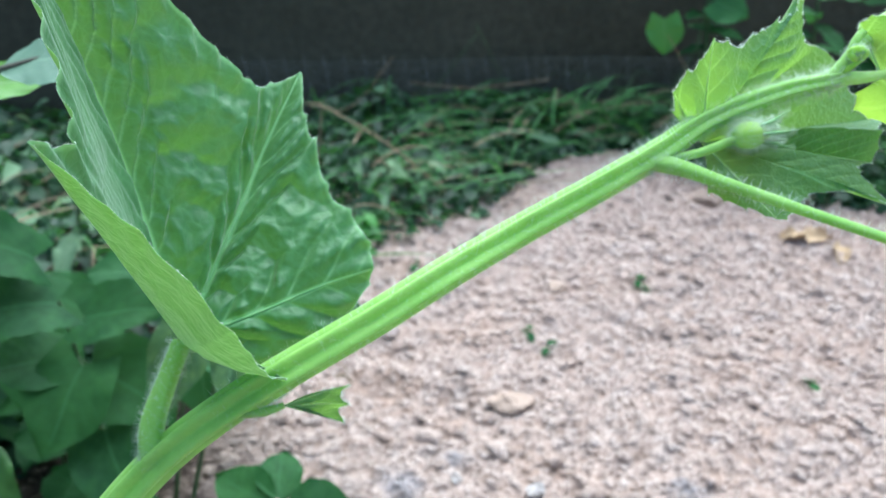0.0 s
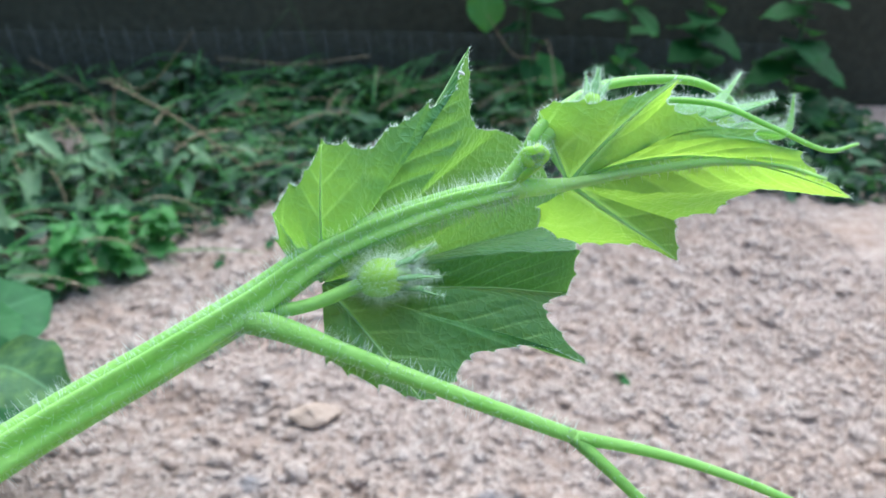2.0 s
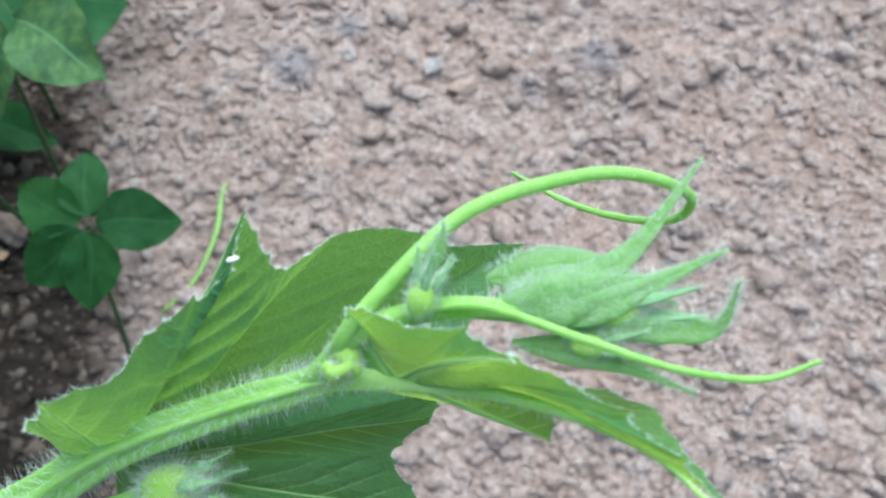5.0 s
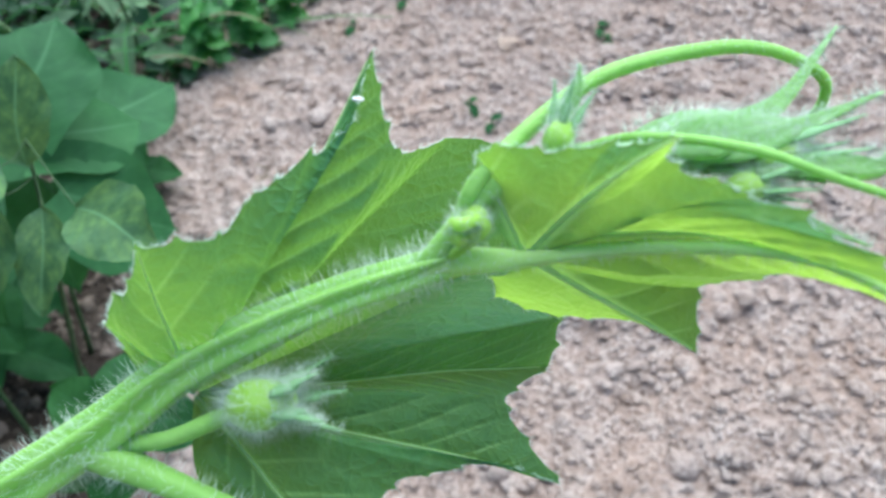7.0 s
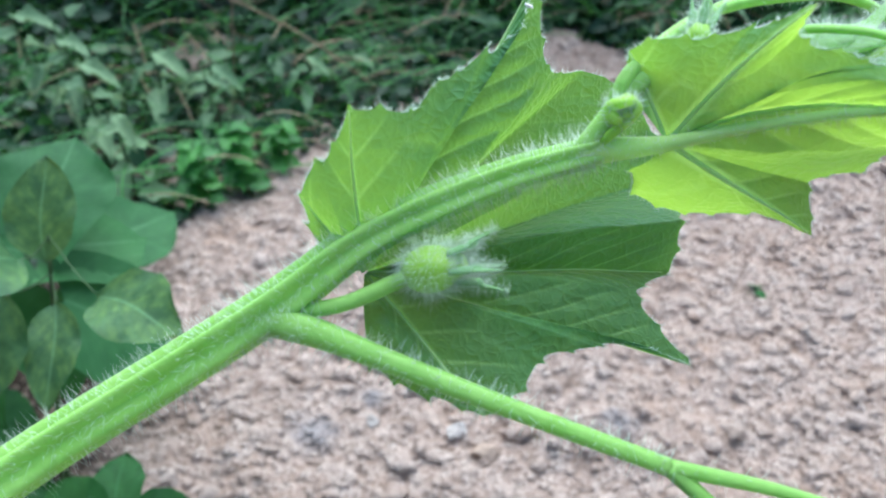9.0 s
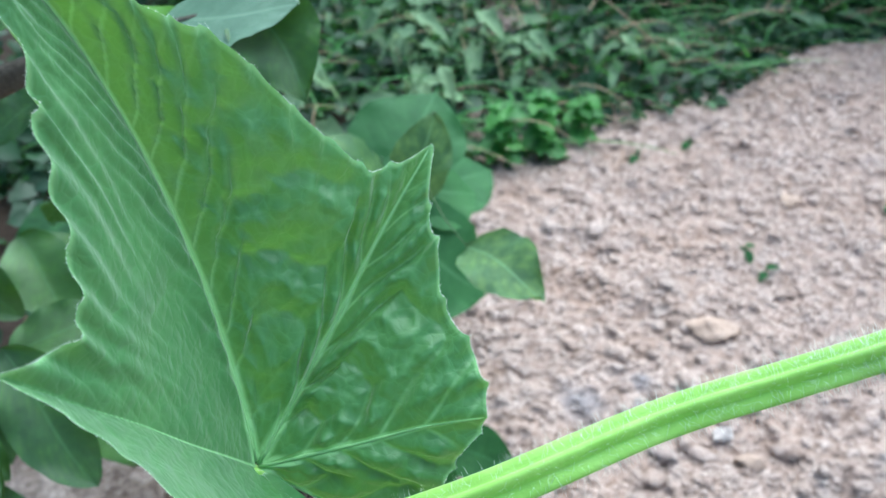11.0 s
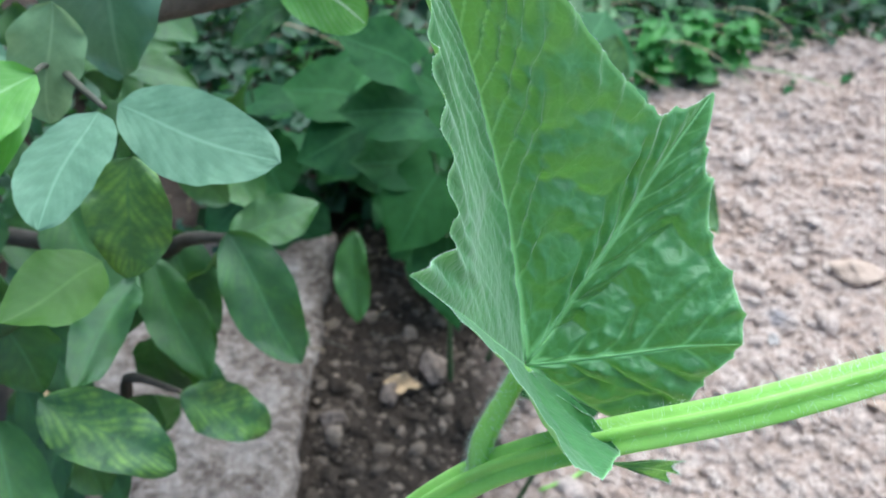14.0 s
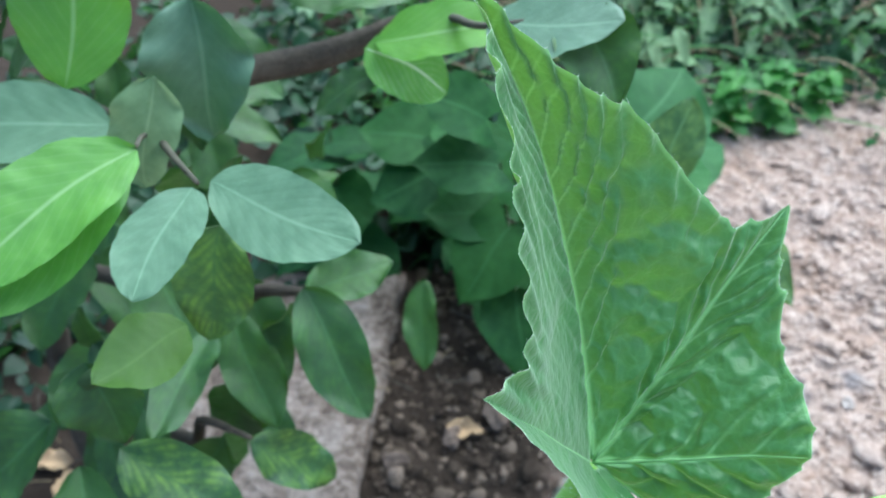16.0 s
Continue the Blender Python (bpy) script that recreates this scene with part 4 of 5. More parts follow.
CITRUS_MOTTLED = blade_mesh("citrus_leaf", citrus_mottled, 0.25, 0.2, 0.14, 0.04, 0.9, 0, 7, 0.6)
CITRUS_OLIVE = blade_mesh("citrus_leaf", citrus_olive, 0.28, 0.25, 0.12, 0.03, 0.9, 0, 1, 0.65)
CITRUS_WHITE = blade_mesh("citrus_leaf", citrus_white, 0.25, 0.15, 0.12, 0.02, 0.9, 0, 2, 0.6)
CITRUS_WAVY = blade_mesh("citrus_leaf", citrus_sheen, 0.34, 0.45, 0.3, 0.09, 0.85, 0, 3, 0.65)
CITRUS_YOUNG = [blade_mesh("citrus_leaf", citrus_young, 0.24, 0.2, 0.12, 0.02, 0.9, 0, s, 0.6) for s in range(2)]

bush = thing("citrus_bush", (-0.64, 0.36, 0.0), "dark green citrus bush with glossy oval leaves over a concrete slab", "bush")


def citrus(base, tip, face=(0.25, -0.35, 0.8), mesh=None, wide=1.0, label=""):
    return part("leaf", mesh or CITRUS[int(abs(base[0]) * 1000) % 3], bush, label, leaf_pose(base, tip, face, wide))


def branch(points, radii, material=bark, name="branch", label=""):
    return part(name, mesh_of(name, *tube(smooth_path(points, 8), radii, 10, 0.06, 4), material), bush, label)


# the leaves that hang nearest
citrus((-0.2111, 0.2374, 0.5581), (-0.1544, 0.2415, 0.5503), (0.1, -0.5, 0.8), CITRUS_FLAT, 0.9, "broad oval leaf, blue-green with painted sky sheen")
citrus((-0.216, 0.233, 0.558), (-0.2061, 0.1911, 0.546), (0.1, -0.3, 0.9), CITRUS_FLAT, 1.1, "broad oval leaf, blue-green with painted sky sheen")
citrus((-0.240, 0.235, 0.565), (-0.258, 0.165, 0.555), (0.4, -0.2, 0.8), CITRUS_YOUNG[0], 1.0, "bright yellow-green young leaf")
citrus((-0.245, 0.233, 0.555), (-0.262, 0.160, 0.540), (0.5, -0.2, 0.7), CITRUS_YOUNG[1], 0.9, "bright yellow-green young leaf")
citrus((-0.302, 0.330, 0.572), (-0.2925, 0.3094, 0.5086), (0.35, -0.6, 0.6), CITRUS_WAVY, 1.05, "curled blue-green leaf")
citrus((-0.238, 0.368, 0.545), (-0.206, 0.388, 0.519), (0.2, -0.6, 0.7), CITRUS_WHITE, 1.5, "bright green oval leaf with a white midrib")
citrus((-0.2342, 0.3691, 0.5308), (-0.2576, 0.3466, 0.5179), (0.2, -0.6, 0.6), None, 1.2)
citrus((-0.2667, 0.3295, 0.4096), (-0.237, 0.3667, 0.4229), (0.1, -0.5, 0.8), None, 1.2)
citrus((-0.2601, 0.3187, 0.4263), (-0.2079, 0.2964, 0.3769), (0.3, -0.4, 0.6), None, 0.95, "dull green hanging oval leaf")
citrus((-0.3063, 0.3103, 0.4002), (-0.2633, 0.2804, 0.3525), (0.3, -0.4, 0.6), None, 1.05)
citrus((-0.2852, 0.2787, 0.418), (-0.2568, 0.2093, 0.4333), (0.3, -0.2, 0.9), None, 0.8)
citrus((-0.2188, 0.2181, 0.5042), (-0.2185, 0.1785, 0.5170), (0.4, -0.2, 0.8), CITRUS_OLIVE, 1.15, "olive-green leaf lit from behind")
citrus((-0.2214, 0.2474, 0.5297), (-0.2171, 0.2207, 0.495), (0.4, -0.5, 0.4), CITRUS_MOTTLED, 1.4, "dark leaf with yellow mottling")
citrus((-0.2753, 0.2741, 0.3449), (-0.2405, 0.302, 0.2981), (0.3, -0.3, 0.9), CITRUS_MOTTLED, 1.0, "mottled green leaf hanging low over the slab")
citrus((-0.2567, 0.1963, 0.4379), (-0.2000, 0.2003, 0.4184), (0.2, -0.3, 0.9), CITRUS_MOTTLED, 1.0, "mottled green leaf")
citrus((-0.262, 0.200, 0.482), (-0.244, 0.188, 0.452), (0.2, -0.5, 0.7), CITRUS_CURLED, 1.35, "small crumpled leaf")
citrus((-0.3346, 0.2774, 0.5449), (-0.335, 0.310, 0.620), (0.4, -0.7, 0.2), CITRUS_YOUNG[0], 1.3, "broad upright light green leaf")
citrus((-0.2664, 0.2700, 0.5700), (-0.264, 0.247, 0.532), (0.4, -0.6, 0.4), CITRUS_PALE, 1.2, "pale yellowish curled leaf")
citrus((-0.3076, 0.2765, 0.536), (-0.372, 0.220, 0.545), (0.3, -0.4, 0.8), CITRUS_FLAT, 0.8)
citrus((-0.236, 0.372, 0.546), (-0.172, 0.392, 0.560), (0.1, -0.5, 0.8), CITRUS_YOUNG[1], 0.9)
citrus((-0.178, 0.372, 0.564), (-0.1187, 0.3698, 0.5795), (0.1, -0.4, 0.9), CITRUS_FLAT, 1.0, "blue-green leaf with a pale sheen")
citrus((-0.140, 0.380, 0.573), (-0.1120, 0.3550, 0.5545), (0.2, -0.6, 0.7), CITRUS_CURLED, 1.15, "cupped olive-green leaf")
citrus((-0.30, 0.38, 0.560), (-0.235, 0.41, 0.555), (0.2, -0.5, 0.8), None, 1.0)
citrus((-0.345, 0.30, 0.59), (-0.325, 0.27, 0.62), (0.4, -0.7, 0.2), None, 1.2)
citrus((-0.29, 0.19, 0.44), (-0.315, 0.15, 0.42), (0.3, -0.3, 0.8), CITRUS_CURLED, 1.0)
citrus((-0.27, 0.185, 0.43), (-0.225, 0.135, 0.405), (0.3, -0.3, 0.8), CITRUS[1], 1.0)

# the inner crown behind them
crown = random.Random(11)
for _ in range(70):
    c = Vector((crown.gauss(-0.46, 0.12), crown.gauss(0.38, 0.12), crown.uniform(0.22, 0.66)))
    if c.x > -0.27 or (c - Vector((-0.02, 0.08, 0.66))).length < 0.26:
        continue
    way = Vector((crown.uniform(-0.5, 1), crown.uniform(-1, 0.5), crown.uniform(-0.9, 0.2))).normalized()
    citrus(c, c + way * crown.uniform(0.055, 0.085), (crown.uniform(-0.3, 0.5), crown.uniform(-0.6, 0.1), 0.8), None, crown.uniform(0.85, 1.2))

for _ in range(22):
    # the lower shaded leaves above the slab
    s, u, d = crown.random(), crown.random(), crown.uniform(0.0, 0.13)
    c = Vector((-0.34 + 0.07 * s - 0.6 * d, 0.24 + 0.11 * s + 0.55 * d - 0.07 * u, 0.47 - 0.15 * u - 0.5 * d))
    way = Vector((crown.uniform(-0.3, 0.9), crown.uniform(-0.9, 0.3), crown.uniform(-1.0, -0.1))).normalized()
    citrus(c, c + way * crown.uniform(0.045, 0.07), (crown.uniform(0.0, 0.5), crown.uniform(-0.7, -0.1), 0.7), None, crown.uniform(0.85, 1.2))

# upper crown out of view, added to shade the bush and the slab
for _ in range(620):
    c = Vector((crown.uniform(-1.05, -0.26), crown.uniform(-0.35, 0.9), crown.uniform(0.70, 1.15)))
    if ((c.x + 0.64) / 0.40) ** 2 + ((c.y - 0.28) / 0.62) ** 2 > 1 or c.z < 0.66 + 0.55 * max(0.0, c.x + 0.42):
        continue
    way = Vector((crown.uniform(-1, 1), crown.uniform(-1, 1), crown.uniform(-0.7, 0.3))).normalized()
    citrus(c, c + way * crown.uniform(0.06, 0.095), (crown.uniform(-0.4, 0.4), crown.uniform(-0.4, 0.4), 1), None, crown.uniform(0.9, 1.25))

# three branches that carry the added unseen crown
branch([(-0.45, 0.38, 0.58), (-0.50, 0.38, 0.75), (-0.56, 0.36, 0.95), (-0.60, 0.36, 1.10)], (0.008, 0.007, 0.005, 0.002))
branch([(-0.50, 0.38, 0.72), (-0.62, 0.45, 0.84), (-0.75, 0.50, 0.95)], (0.006, 0.004, 0.002))
branch([(-0.52, 0.375, 0.80), (-0.48, 0.28, 0.90), (-0.45, 0.18, 0.98)], (0.005, 0.003, 0.0015))
branch([(-0.64, 0.36, -0.02), (-0.62, 0.36, 0.14), (-0.57, 0.36, 0.28), (-0.49, 0.36, 0.42), (-0.45, 0.38, 0.60)], (0.013, 0.012, 0.010, 0.009, 0.008), name="trunk", label="brown woody trunk")
branch([(-0.24, 0.42, 0.535), (-0.205, 0.39, 0.555), (-0.178, 0.372, 0.564), (-0.140, 0.380, 0.573)], (0.003, 0.002, 0.0016, 0.001), twig_grey)
branch([(-0.507, 0.36, 0.39), (-0.38, 0.34, 0.47), (-0.33, 0.34, 0.515), (-0.28, 0.3886, 0.522), (-0.24, 0.42, 0.535), (-0.18, 0.415, 0.55)], (0.009, 0.008, 0.0075, 0.007, 0.005, 0.002), label="brown knotty branch")
branch([(-0.36, 0.335, 0.49), (-0.29, 0.283, 0.532), (-0.245, 0.252, 0.552), (-0.215, 0.236, 0.558)], (0.0035, 0.0022, 0.0014, 0.0009), twig_grey, label="thin grey twig")
branch([(-0.29, 0.283, 0.532), (-0.262, 0.255, 0.553), (-0.24, 0.235, 0.566)], (0.0012, 0.0010, 0.0008), twig_grey)
branch([(-0.36, 0.335, 0.49), (-0.345, 0.30, 0.52), (-0.335, 0.28, 0.545)], (0.0018, 0.0015, 0.0010), twig_grey)
branch([(-0.557, 0.36, 0.30), (-0.36, 0.34, 0.36), (-0.30, 0.33, 0.40), (-0.262, 0.323, 0.42)], (0.007, 0.005, 0.004, 0.002))
branch([(-0.61, 0.36, 0.17), (-0.38, 0.30, 0.26), (-0.32, 0.28, 0.33), (-0.275, 0.274, 0.347)], (0.007, 0.005, 0.003, 0.0015))
branch([(-0.583, 0.36, 0.25), (-0.37, 0.27, 0.36), (-0.30, 0.21, 0.44), (-0.262, 0.197, 0.474), (-0.222, 0.218, 0.503)], (0.008, 0.006, 0.005, 0.004, 0.0015), twig_green, label="green twig")


# ---- weeds on the bed's edge ----
def weed(name, at, label, leaves, mesh, spread, height, group="weeds", top=0.9, category="weed", seed=1):
    """A plant with one stalk and leaves on short stalks up its length."""
    w = thing(name, (at[0], at[1], float(ground_z(at[0], at[1]))), label, category, group)
    r = random.Random(seed)
    root = Vector((at[0], at[1], float(ground_z(at[0], at[1])) - 0.01))
    head = root + Vector((r.uniform(-0.1, 0.1) * height, r.uniform(-0.1, 0.1) * height, height))
    mid = (root + head) / 2 + Vector((r.uniform(-0.05, 0.05), r.uniform(-0.05, 0.05), 0)) * height
    run = smooth_path([root, mid, head], 8)
    part("stalk", mesh_of("stalk", *tube(run, (0.012 * height + 0.001, 0.004 * height + 0.0006), 6), twig_green), w)
    for i in range(leaves):
        f = 0.25 + top * 0.75 * i / max(1, leaves - 1)
        p = Vector(run[min(len(run) - 1, int(f * (len(run) - 1)))])
        a = i * 2.4 + r.uniform(-0.4, 0.4)
        size = spread * r.uniform(0.75, 1.15) * (1.1 - 0.35 * f)
        out = Vector((math.cos(a), math.sin(a), r.uniform(-0.35, 0.25)))
        part("leaf", mesh, w, "", leaf_pose(p, p + out * size, (out.x * 0.3, out.y * 0.3 - 0.2, 1), r.uniform(0.85, 1.2)))
    return w


MOTTLED = blade_mesh("weed_leaf", weed_mottled, 0.30, 0.2, 0.18, 0.03, 0.85, 0, 3)
OVAL = blade_mesh("weed_leaf", weed_green, 0.30, 0.2, 0.22, 0.03, 0.8, 0, 3)
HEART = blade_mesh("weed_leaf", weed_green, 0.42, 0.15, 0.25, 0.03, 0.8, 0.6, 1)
HEART_LIGHT = blade_mesh("weed_leaf", weed_light, 0.40, 0.15, 0.22, 0.03, 0.8, 0.6, 5)
BRIGHT = blade_mesh("weed_leaf", weed_bright, 0.36, 0.2, 0.3, 0.07, 0.8, 0.4, 4)
WILTED = blade_mesh("weed_leaf", wilted, 0.22, 0.5, 0.6, 0.08, 0.8, 0, 6)
NARROW = blade_mesh("weed_leaf", weed_green, 0.20, 0.2, 0.3, 0.03, 0.8, 0, 2)

def placed_weed(name, root, top, label, category, leaves, mesh):
    """A plant whose leaves hang at given places: base, tip and width of each."""
    w = thing(name, (root[0], root[1], float(ground_z(root[0], root[1]))), label, category, "saplings by the bed")
    mid = (Vector(root) + Vector(top)) / 2 + Vector((0.012, -0.008, 0.03))
    run = smooth_path([(root[0], root[1], -0.01), mid, top], 10)
    part("stalk", mesh_of("stalk", *tube(run, (0.0026, 0.0018, 0.0009), 8), twig_green), w)
    for base, tip, wide in leaves:
        near = run[np.argmin(((run - np.array(base)) ** 2).sum(1))]
        bend = (Vector(near) + Vector(base)) / 2 + Vector((0, 0, -0.004))
        part("leaf_stalk", mesh_of("leaf_stalk", *tube(smooth_path([near, bend, base], 5), (0.0006, 0.0004), 6), twig_green), w)
        part("leaf", mesh, w, "", leaf_pose(base, tip, (0.15, -0.45, 0.85), wide))
    return w


placed_weed("sapling", (-0.26, 0.64, 0.0), (-0.150, 0.590, 0.372), "broad-leaved green sapling with mottled leaves beside the bed", "sapling", [
    ((-0.1601, 0.5664, 0.3702), (-0.1848, 0.4941, 0.4441), 1.1), ((-0.1549, 0.5851, 0.3559), (-0.1508, 0.6105, 0.4157), 1.1), ((-0.1020, 0.5280, 0.3690), (-0.0480, 0.4790, 0.3892), 1.0),
    ((-0.1501, 0.5722, 0.3338), (-0.1454, 0.5123, 0.3043), 0.8), ((-0.1784, 0.5673, 0.3463), (-0.185, 0.4964, 0.3061), 0.9)], MOTTLED)
placed_weed("sapling", (-0.29, 0.74, 0.0), (-0.225, 0.70, 0.32), "light green sapling with pointed leaves behind the bed", "sapling", [
    ((-0.195, 0.665, 0.265), (-0.1180, 0.6900, 0.2050), 1.25), ((-0.215, 0.70, 0.29), (-0.150, 0.765, 0.270), 1.15), ((-0.22, 0.70, 0.31), (-0.200, 0.78, 0.36), 1.3), ((-0.2464, 0.8278, 0.2044), (-0.1766, 0.9248, 0.2072), 1.0), ((-0.225, 0.69, 0.30), (-0.30, 0.67, 0.33), 1.1), ((-0.22, 0.70, 0.25), (-0.20, 0.63, 0.20), 1.0)], HEART_LIGHT)
placed_weed("sapling", (-0.17, 0.46, 0.0), (-0.1065, 0.4707, 0.247), "small sapling with a rosette of oval leaves", "sapling", [
    ((-0.1015, 0.471, 0.247), (-0.052, 0.4765, 0.237), 1.3), ((-0.106, 0.475, 0.248), (-0.113, 0.518, 0.262), 1.2), ((-0.111, 0.473, 0.248), (-0.157, 0.494, 0.257), 1.2), ((-0.105, 0.466, 0.247), (-0.109, 0.422, 0.222), 1.2), ((-0.111, 0.467, 0.247), (-0.152, 0.438, 0.227), 1.2)], OVAL)
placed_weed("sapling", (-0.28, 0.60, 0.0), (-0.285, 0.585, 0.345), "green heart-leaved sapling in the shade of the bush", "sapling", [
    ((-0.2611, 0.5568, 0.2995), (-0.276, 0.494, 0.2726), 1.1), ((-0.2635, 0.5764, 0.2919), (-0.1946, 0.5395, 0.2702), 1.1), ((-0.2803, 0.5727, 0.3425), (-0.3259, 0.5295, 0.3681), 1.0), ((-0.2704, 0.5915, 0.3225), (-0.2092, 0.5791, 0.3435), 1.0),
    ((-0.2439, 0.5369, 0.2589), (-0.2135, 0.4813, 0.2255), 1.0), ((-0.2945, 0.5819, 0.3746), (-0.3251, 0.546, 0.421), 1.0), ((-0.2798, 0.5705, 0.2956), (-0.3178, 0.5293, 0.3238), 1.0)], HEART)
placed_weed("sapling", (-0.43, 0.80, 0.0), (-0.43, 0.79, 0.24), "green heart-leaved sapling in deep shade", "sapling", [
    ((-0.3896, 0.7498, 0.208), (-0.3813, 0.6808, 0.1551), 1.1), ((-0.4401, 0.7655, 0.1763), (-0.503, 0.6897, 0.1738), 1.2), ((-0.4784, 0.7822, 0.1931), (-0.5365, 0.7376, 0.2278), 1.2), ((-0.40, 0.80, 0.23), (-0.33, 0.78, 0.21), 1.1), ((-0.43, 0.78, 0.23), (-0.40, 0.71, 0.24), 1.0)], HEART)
for k, (x, y, h, n, s) in enumerate(((-0.30, 0.98, 0.16, 9, 0.06), (-0.20, 1.30, 0.14, 18, 0.046), (-0.15, 1.36, 0.10, 14, 0.040), (-0.26, 1.24, 0.12, 16, 0.046), (-0.42, 0.80, 0.20, 8, 0.10), (-0.52, 0.86, 0.24, 9, 0.10), (-0.36, 0.72, 0.17, 7, 0.09), (-0.60, 0.74, 0.22, 9, 0.10))):
    weed("leafy_weed", (x, y), "low green leafy weed at the edge of the soil", n, (BRIGHT if 0 < k < 4 else HEART) if k % 2 or k == 2 else OVAL, s, h, seed=20 + k)
for k, (x, y, h, s) in enumerate(((-0.33, 1.22, 0.20, 0.07), (-0.42, 1.35, 0.22, 0.08), (-0.28, 1.45, 0.16, 0.06), (-0.12, 1.56, 0.14, 0.06), (-0.55, 1.20, 0.22, 0.08), (0.62, 1.68, 0.15, 0.06), (-0.60, 1.62, 0.22, 0.10), (-0.50, 1.52, 0.20, 0.10), (-0.37, 1.50, 0.17, 0.09), (-0.27, 1.50, 0.15, 0.07), (-0.05, 1.62, 0.12, 0.05))):
    weed("wilted_weed", (x, y), "limp weed with drooping pale green leaves", 6, WILTED, s, h, "wilted weeds", seed=60 + k)
for k, (x, y, h, s) in enumerate(((0.72, 1.75, 0.42, 0.10), (0.90, 1.85, 0.50, 0.10), (0.58, 1.95, 0.55, 0.09), (1.10, 1.75, 0.45, 0.11))):
    weed("tall_weed", (x, y), "tall leafy green weed against the wall", 14, HEART if k % 2 else OVAL, s, h, "tall weeds by the wall", seed=80 + k)
for k, (x, y) in enumerate(((-0.055, 1.33), (0.115, 1.105), (0.138, 1.07), (0.31, 1.24), (0.30, 1.27), (0.02, 1.40), (0.47, 0.98))):
    weed("seedling", (x, y), "tiny green seedling in the bare soil", 4, OVAL, 0.026, 0.022, "seedlings in the soil", seed=40 + k, category="seedling")


# ---- undergrowth along the wall ----
def edge_of_bed(x):
    return np.interp(x, (-1.2, -0.35, -0.25, -0.14, 0.04, 0.20, 0.38, 0.49, 0.63, 1.4), (0.95, 1.05, 1.22, 1.38, 1.50, 1.80, 1.92, 1.68, 1.58, 1.45))


def undergrowth(name, count, small, large, label, tall, lo, hi, material, narrow=0.34, front=edge_of_bed, back=2.1):
    verts, faces, n = [], [], 0
    for _ in range(count):
        x = rng.uniform(lo, hi)
        y0 = float(front(x)) + 0.02
        if y0 > back - 0.04:
            continue
        y = y0 + (back - y0) * rng.random() ** 0.85
        clump = 0.5 + 0.5 * float(fbm(np.array(x), np.array(y), 5, 2, 5.0))
        if clump < 0.42 * rng.random() + 0.12:
            continue
        z = float(ground_z(x, y)) + tall * (0.1 + 0.9 * clump) * rng.random() * (0.35 + 0.65 * min(1, (y - y0) / 0.25))
        s = rng.uniform(small, large)
        a, tilt, roll = rng.uniform(0, 6.28), rng.uniform(-0.9, 0.5), rng.uniform(-0.8, 0.8)
        m = np.array((Euler((tilt, roll, a)).to_matrix()))
        w = narrow * s * rng.uniform(0.7, 1.3)
        pts = np.array([(0, 0, 0), (-w, 0.3 * s, 0.12 * s), (0, 0.35 * s, 0), (w, 0.3 * s, 0.12 * s), (-0.75 * w, 0.68 * s, 0.04 * s), (0, 0.7 * s, -0.06 * s), (0.75 * w, 0.68 * s, 0.04 * s), (0, s, -0.2 * s)])
        verts.append(pts @ m.T + (x, y, z))
        faces += [tuple(i + n for i in q) for q in ((0, 2, 1), (0, 3, 2), (1, 2, 5, 4), (2, 3, 6, 5), (4, 5, 7), (5, 6, 7))]
        n += 8
    me = mesh_of(name, np.concatenate(verts), faces, material)
    return tagged(new(name, me), label, "undergrowth", kind="stuff")


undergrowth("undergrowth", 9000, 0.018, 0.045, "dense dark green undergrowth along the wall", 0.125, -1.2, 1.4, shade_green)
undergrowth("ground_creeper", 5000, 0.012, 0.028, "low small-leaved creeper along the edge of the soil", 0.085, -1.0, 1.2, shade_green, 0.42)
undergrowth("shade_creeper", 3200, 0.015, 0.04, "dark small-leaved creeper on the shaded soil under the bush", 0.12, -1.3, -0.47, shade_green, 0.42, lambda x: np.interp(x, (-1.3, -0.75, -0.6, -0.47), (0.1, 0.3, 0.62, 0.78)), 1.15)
for _ in range(18):
    x = rng.uniform(-1.0, 1.2)
    y = rng.uniform(float(edge_of_bed(x)), 2.08)
    z = rng.uniform(0.03, 0.2)
    a, l = rng.uniform(0, 6.28), rng.uniform(0.12, 0.4)
    run = smooth_path([(x, y, z), (x + 0.5 * l * math.cos(a), min(2.1, y + 0.3 * l * math.sin(a)), z + 0.05 * rng.normal()), (x + l * math.cos(a), min(2.1, y + 0.6 * l * math.sin(a)), z + 0.12 * rng.normal())], 6)
    tagged(new("dry_stalk", mesh_of("dry_stalk", *tube(run, (0.0014, 0.0007), 5), dry_straw if rng.random() < 0.5 else twig_green)), "thin stalk lying in the undergrowth", "stalk", "stalks in the undergrowth")


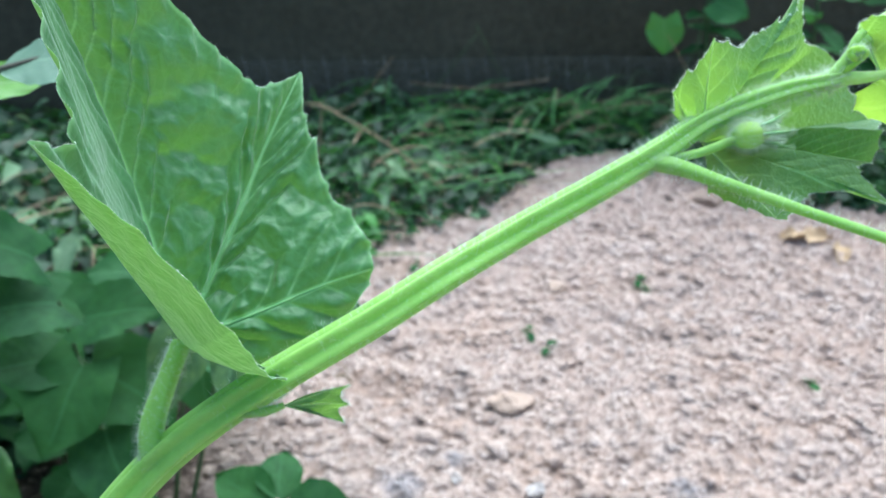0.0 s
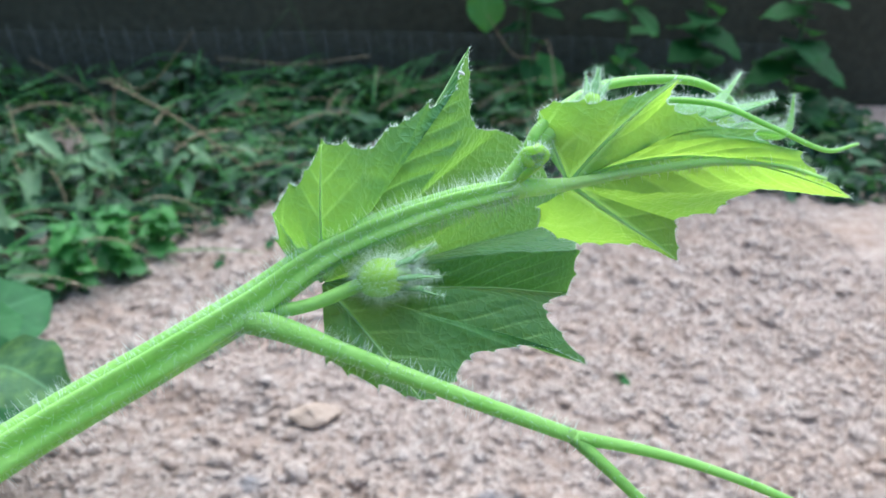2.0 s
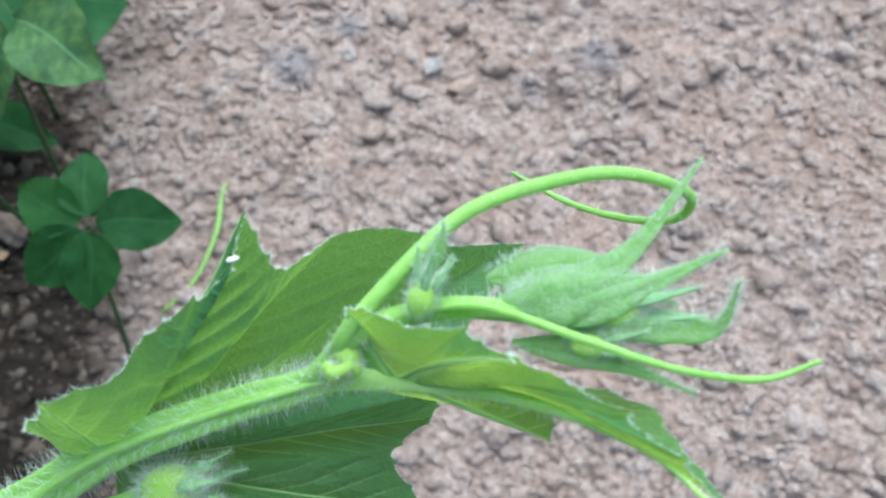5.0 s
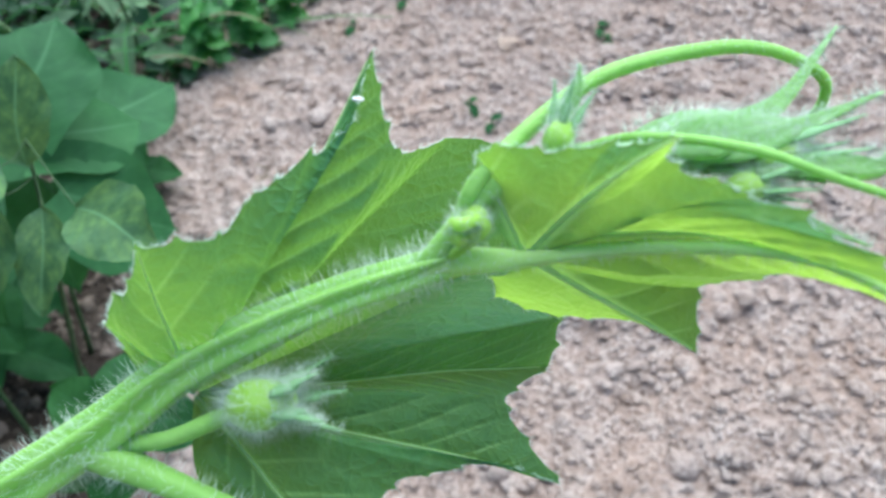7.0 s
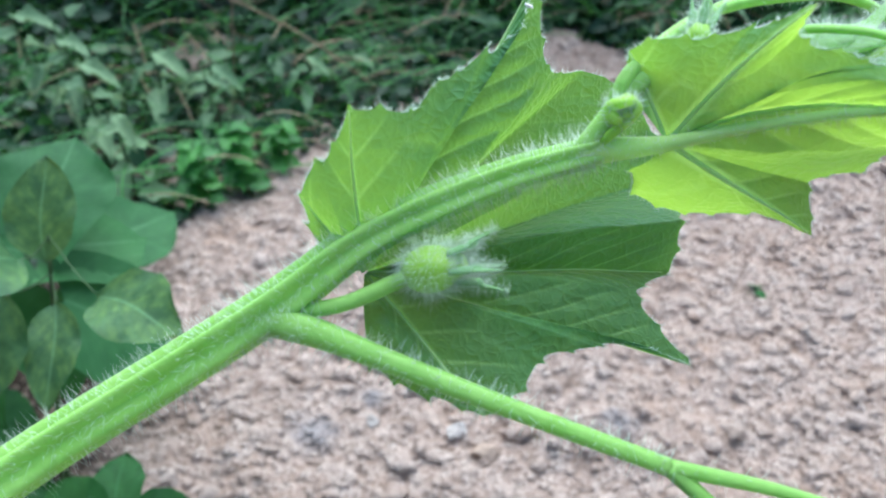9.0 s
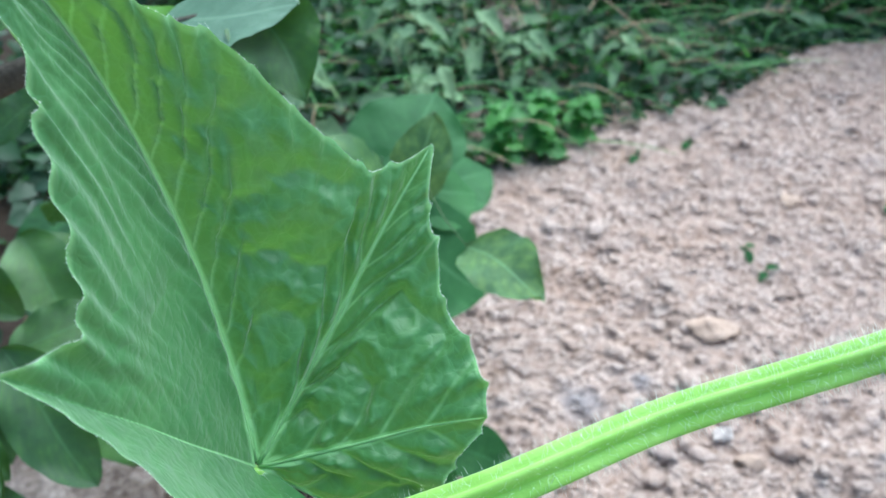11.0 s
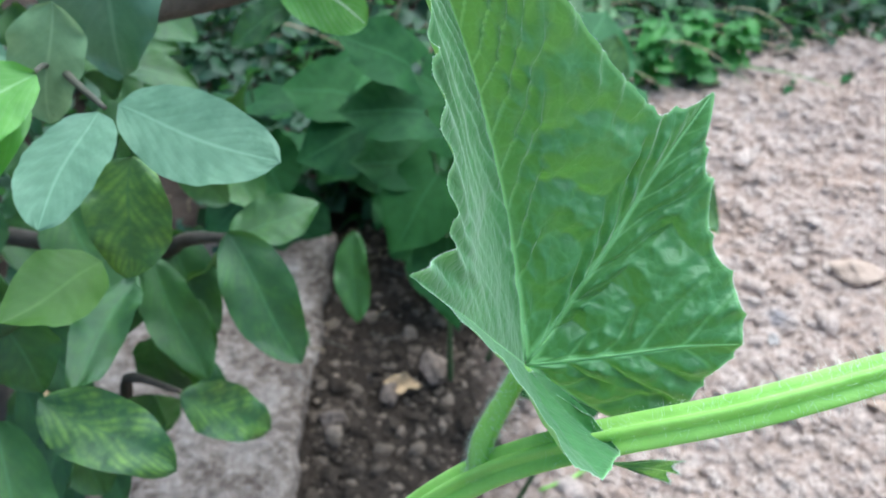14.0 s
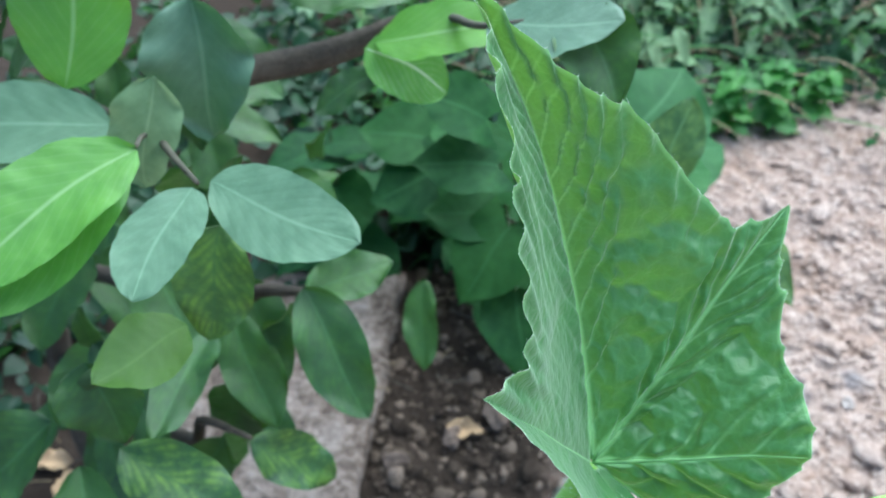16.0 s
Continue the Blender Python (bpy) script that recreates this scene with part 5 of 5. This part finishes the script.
# ---- grass, net, climber and litter ----
def grass_blades(name, count, material, label, lo, hi):
    verts, faces, n = [], [], 0
    for _ in range(count):
        x = rng.uniform(lo, hi)
        y = rng.uniform(float(edge_of_bed(x)) + 0.03, 2.05)
        z, a, l = float(ground_z(x, y)) + rng.uniform(0.0, 0.10), rng.uniform(0, 6.28), rng.uniform(0.08, 0.24)
        lift, w = rng.uniform(0.1, 0.9), rng.uniform(0.0012, 0.003)
        for i in range(6):
            s = i / 5
            q = np.array((x + l * s * math.cos(a), min(2.08, y + 0.5 * l * s * math.sin(a)), z + l * lift * (s - 0.75 * s * s)))
            side = np.array((-math.sin(a), math.cos(a), 0.4)) * w * (1 - 0.85 * s)
            verts += [q - side, q + side]
        faces += [(n + 2 * i, n + 2 * i + 1, n + 2 * i + 3, n + 2 * i + 2) for i in range(5)]
        n += 12
    return tagged(new(name, mesh_of(name, verts, faces, material)), label, "grass", kind="stuff")


grass_blades("green_grass", 1000, weed_bright, "limp green grass blades in the undergrowth", -0.9, 1.1)
grass_blades("dry_grass", 260, dry_straw, "dry straw-coloured grass blades in the undergrowth", -0.9, 1.1)
undergrowth("wilted_leaves", 420, 0.03, 0.075, "wilted pale leaves among the undergrowth", 0.14, -1.0, 1.2, wilted, 0.22)

threads = [tube(np.array([(x, 2.095 - 0.004 * math.sin(9 * x + k), 0.004 + 0.011 * k + 0.006 * math.sin(4 * x)) for x in np.linspace(-0.9, 1.3, 24)]), (0.0007, 0.0007), 4) for k in range(16)]
threads += [tube(np.array([(x + 0.01 * math.sin(z * 20), 2.095, z) for z in np.linspace(0.0, 0.18, 5)]), (0.0007, 0.0007), 4) for x in np.linspace(-0.88, 1.28, 46)]
net = thing("garden_net", (0.2, 2.095, 0.0), "fine dark garden net stretched along the wall's foot", "net")
for v, f in threads:
    part("thread", mesh_of("thread", v, f, net_thread), net)

climber = thing("climbing_vine", (0.62, 1.98, float(ground_z(0.62, 1.98))), "thin vine with rounded leaves climbing before the wall", "vine", "climbing vines")
climb = smooth_path([(0.62, 1.98, -0.01), (0.60, 1.95, 0.12), (0.54, 1.92, 0.20), (0.53, 1.90, 0.30), (0.60, 1.92, 0.42), (0.72, 1.95, 0.50)], 8)
part("stalk", mesh_of("stalk", *tube(climb, (0.003, 0.002, 0.001), 6), twig_green), climber)
for points in ([(0.53, 1.90, 0.26), (0.47, 1.90, 0.14), (0.40, 1.90, 0.095), (0.25, 1.90, 0.085)], [(0.54, 1.90, 0.33), (0.50, 1.89, 0.29), (0.46, 1.89, 0.27)]):
    part("tendril", mesh_of("tendril", *tube(smooth_path(points, 8), (0.0015, 0.0008), 5), twig_green), climber)
ROUND = blade_mesh("climber_leaf", weed_bright, 0.50, 0.1, 0.15, 0.04, 0.8, 0.5, 7)
for base, tip, wide in (((0.447, 1.89, 0.305), (0.452, 1.88, 0.228), 1.0), ((0.55, 1.90, 0.34), (0.62, 1.88, 0.31), 1.0), ((0.60, 1.91, 0.42), (0.55, 1.88, 0.38), 1.0), ((0.66, 1.93, 0.46), (0.73, 1.90, 0.42), 1.0), ((0.58, 1.94, 0.15), (0.64, 1.90, 0.12), 0.9)):
    part("leaf", ROUND, climber, "", leaf_pose(base, tip, (0.0, -0.9, 0.4), wide))


def fallen(name, at, size, turn, label, material, category="leaf", seed=0):
    me = blade_mesh(name, material, 0.24, 0.6, -0.15, 0.10, 0.85, 0, seed)
    ob = tagged(new(name, me), label, category, "fallen leaves on the soil")
    ob.matrix_basis = pose(at[0], at[1], float(ground_z(at[0], at[1])) + 0.004, 0, 8, turn) @ Matrix.Diagonal((size, size, size, 1))


fallen("dead_leaf", (0.585, 1.445), 0.085, -105, "dead tan leaf lying curled on the soil", dead_leaf, seed=3)
fallen("dead_leaf", (0.66, 1.36), 0.06, -20, "dead tan leaf lying curled on the soil", dead_leaf, seed=1)
fallen("yellow_leaf", (-0.53, 0.36), 0.05, 70, "yellow and brown fallen leaf beside the slab", yellow_leaf, seed=2)
fallen("dead_leaf", (-0.345, 0.570), 0.045, -80, "dry peeling scrap on the damp soil", dead_leaf, seed=5)
curl = smooth_path([(-0.135 + 0.012 * math.cos(1.3 * i) * (1 - i / 12), 0.967 + 0.012 * math.sin(1.3 * i) * (1 - i / 12), 0.012 + 0.004 * i) for i in range(9)], 5)
tagged(new("dry_tendril", mesh_of("dry_tendril", *tube(curl, (0.0009, 0.0006), 5), dry_straw)), "small curled dry tendril on the soil", "tendril")
bent = smooth_path([(-0.011, 1.60, 0.03), (-0.12, 1.60, 0.125), (-0.228, 1.60, 0.192), (-0.240, 1.60, 0.185), (-0.252, 1.60, 0.10), (-0.262, 1.60, 0.03)], 8)
tagged(new("bent_stalk", mesh_of("bent_stalk", *tube(bent, (0.0028, 0.0022, 0.0020), 6), dry_straw)), "dry bent stalk standing over the undergrowth", "stalk", "stalks in the undergrowth")


# dead straw, leaf scraps and twigs on the ground under the bush
def litter(name, count, material, label, longest, thick, lo, hi):
    pieces = []
    for _ in range(count):
        x, y, a, l = rng.uniform(*lo), rng.uniform(*hi), rng.uniform(0, 6.28), longest * rng.uniform(0.3, 1.0)
        z = float(ground_z(x, y)) + 0.004 + 0.012 * rng.random()
        bow = 0.25 * l * rng.normal()
        run = smooth_path([(x, y, z), (x + 0.5 * l * math.cos(a) - bow * math.sin(a), y + 0.5 * l * math.sin(a) + bow * math.cos(a), z + 0.006 * rng.random()), (x + l * math.cos(a), y + l * math.sin(a), z + 0.004 * rng.normal())], 4)
        pieces.append(tube(run, (thick, 0.6 * thick), 5))
    return tagged(new(name, mesh_of(name, *joined(pieces), material)), label, "litter", kind="stuff")


litter("straw_litter", 170, dry_straw, "dry straw and stalks scattered on the ground under the bush", 0.05, 0.0009, (-0.85, -0.38), (0.10, 0.75))
litter("twig_litter", 60, bark, "thin dead twigs scattered under the bush", 0.07, 0.0014, (-0.85, -0.38), (0.10, 0.75))
for k, (x, y, size, turn) in enumerate(((-0.62, 0.30, 0.05, 40), (-0.58, 0.40, 0.04, 130), (-0.66, 0.42, 0.055, 200), (-0.70, 0.33, 0.05, 290), (-0.55, 0.27, 0.045, 10), (-0.60, 0.52, 0.045, 75))):
    fallen("dead_leaf", (x, y), size, turn, "brown dead leaf lying under the bush", dead_leaf, seed=6 + k)
trail = smooth_path([(-0.103, 0.640, 0.010), (-0.104, 0.618, 0.014), (-0.103, 0.592, 0.017), (-0.109, 0.564, 0.017), (-0.122, 0.536, 0.014), (-0.148, 0.510, 0.010)], 6)
tagged(new("green_stalk", mesh_of("green_stalk", *tube(trail, (0.0012, 0.0022, 0.0020, 0.0014), 8), stem_green)), "short pale green stalk lying on the soil", "stalk")
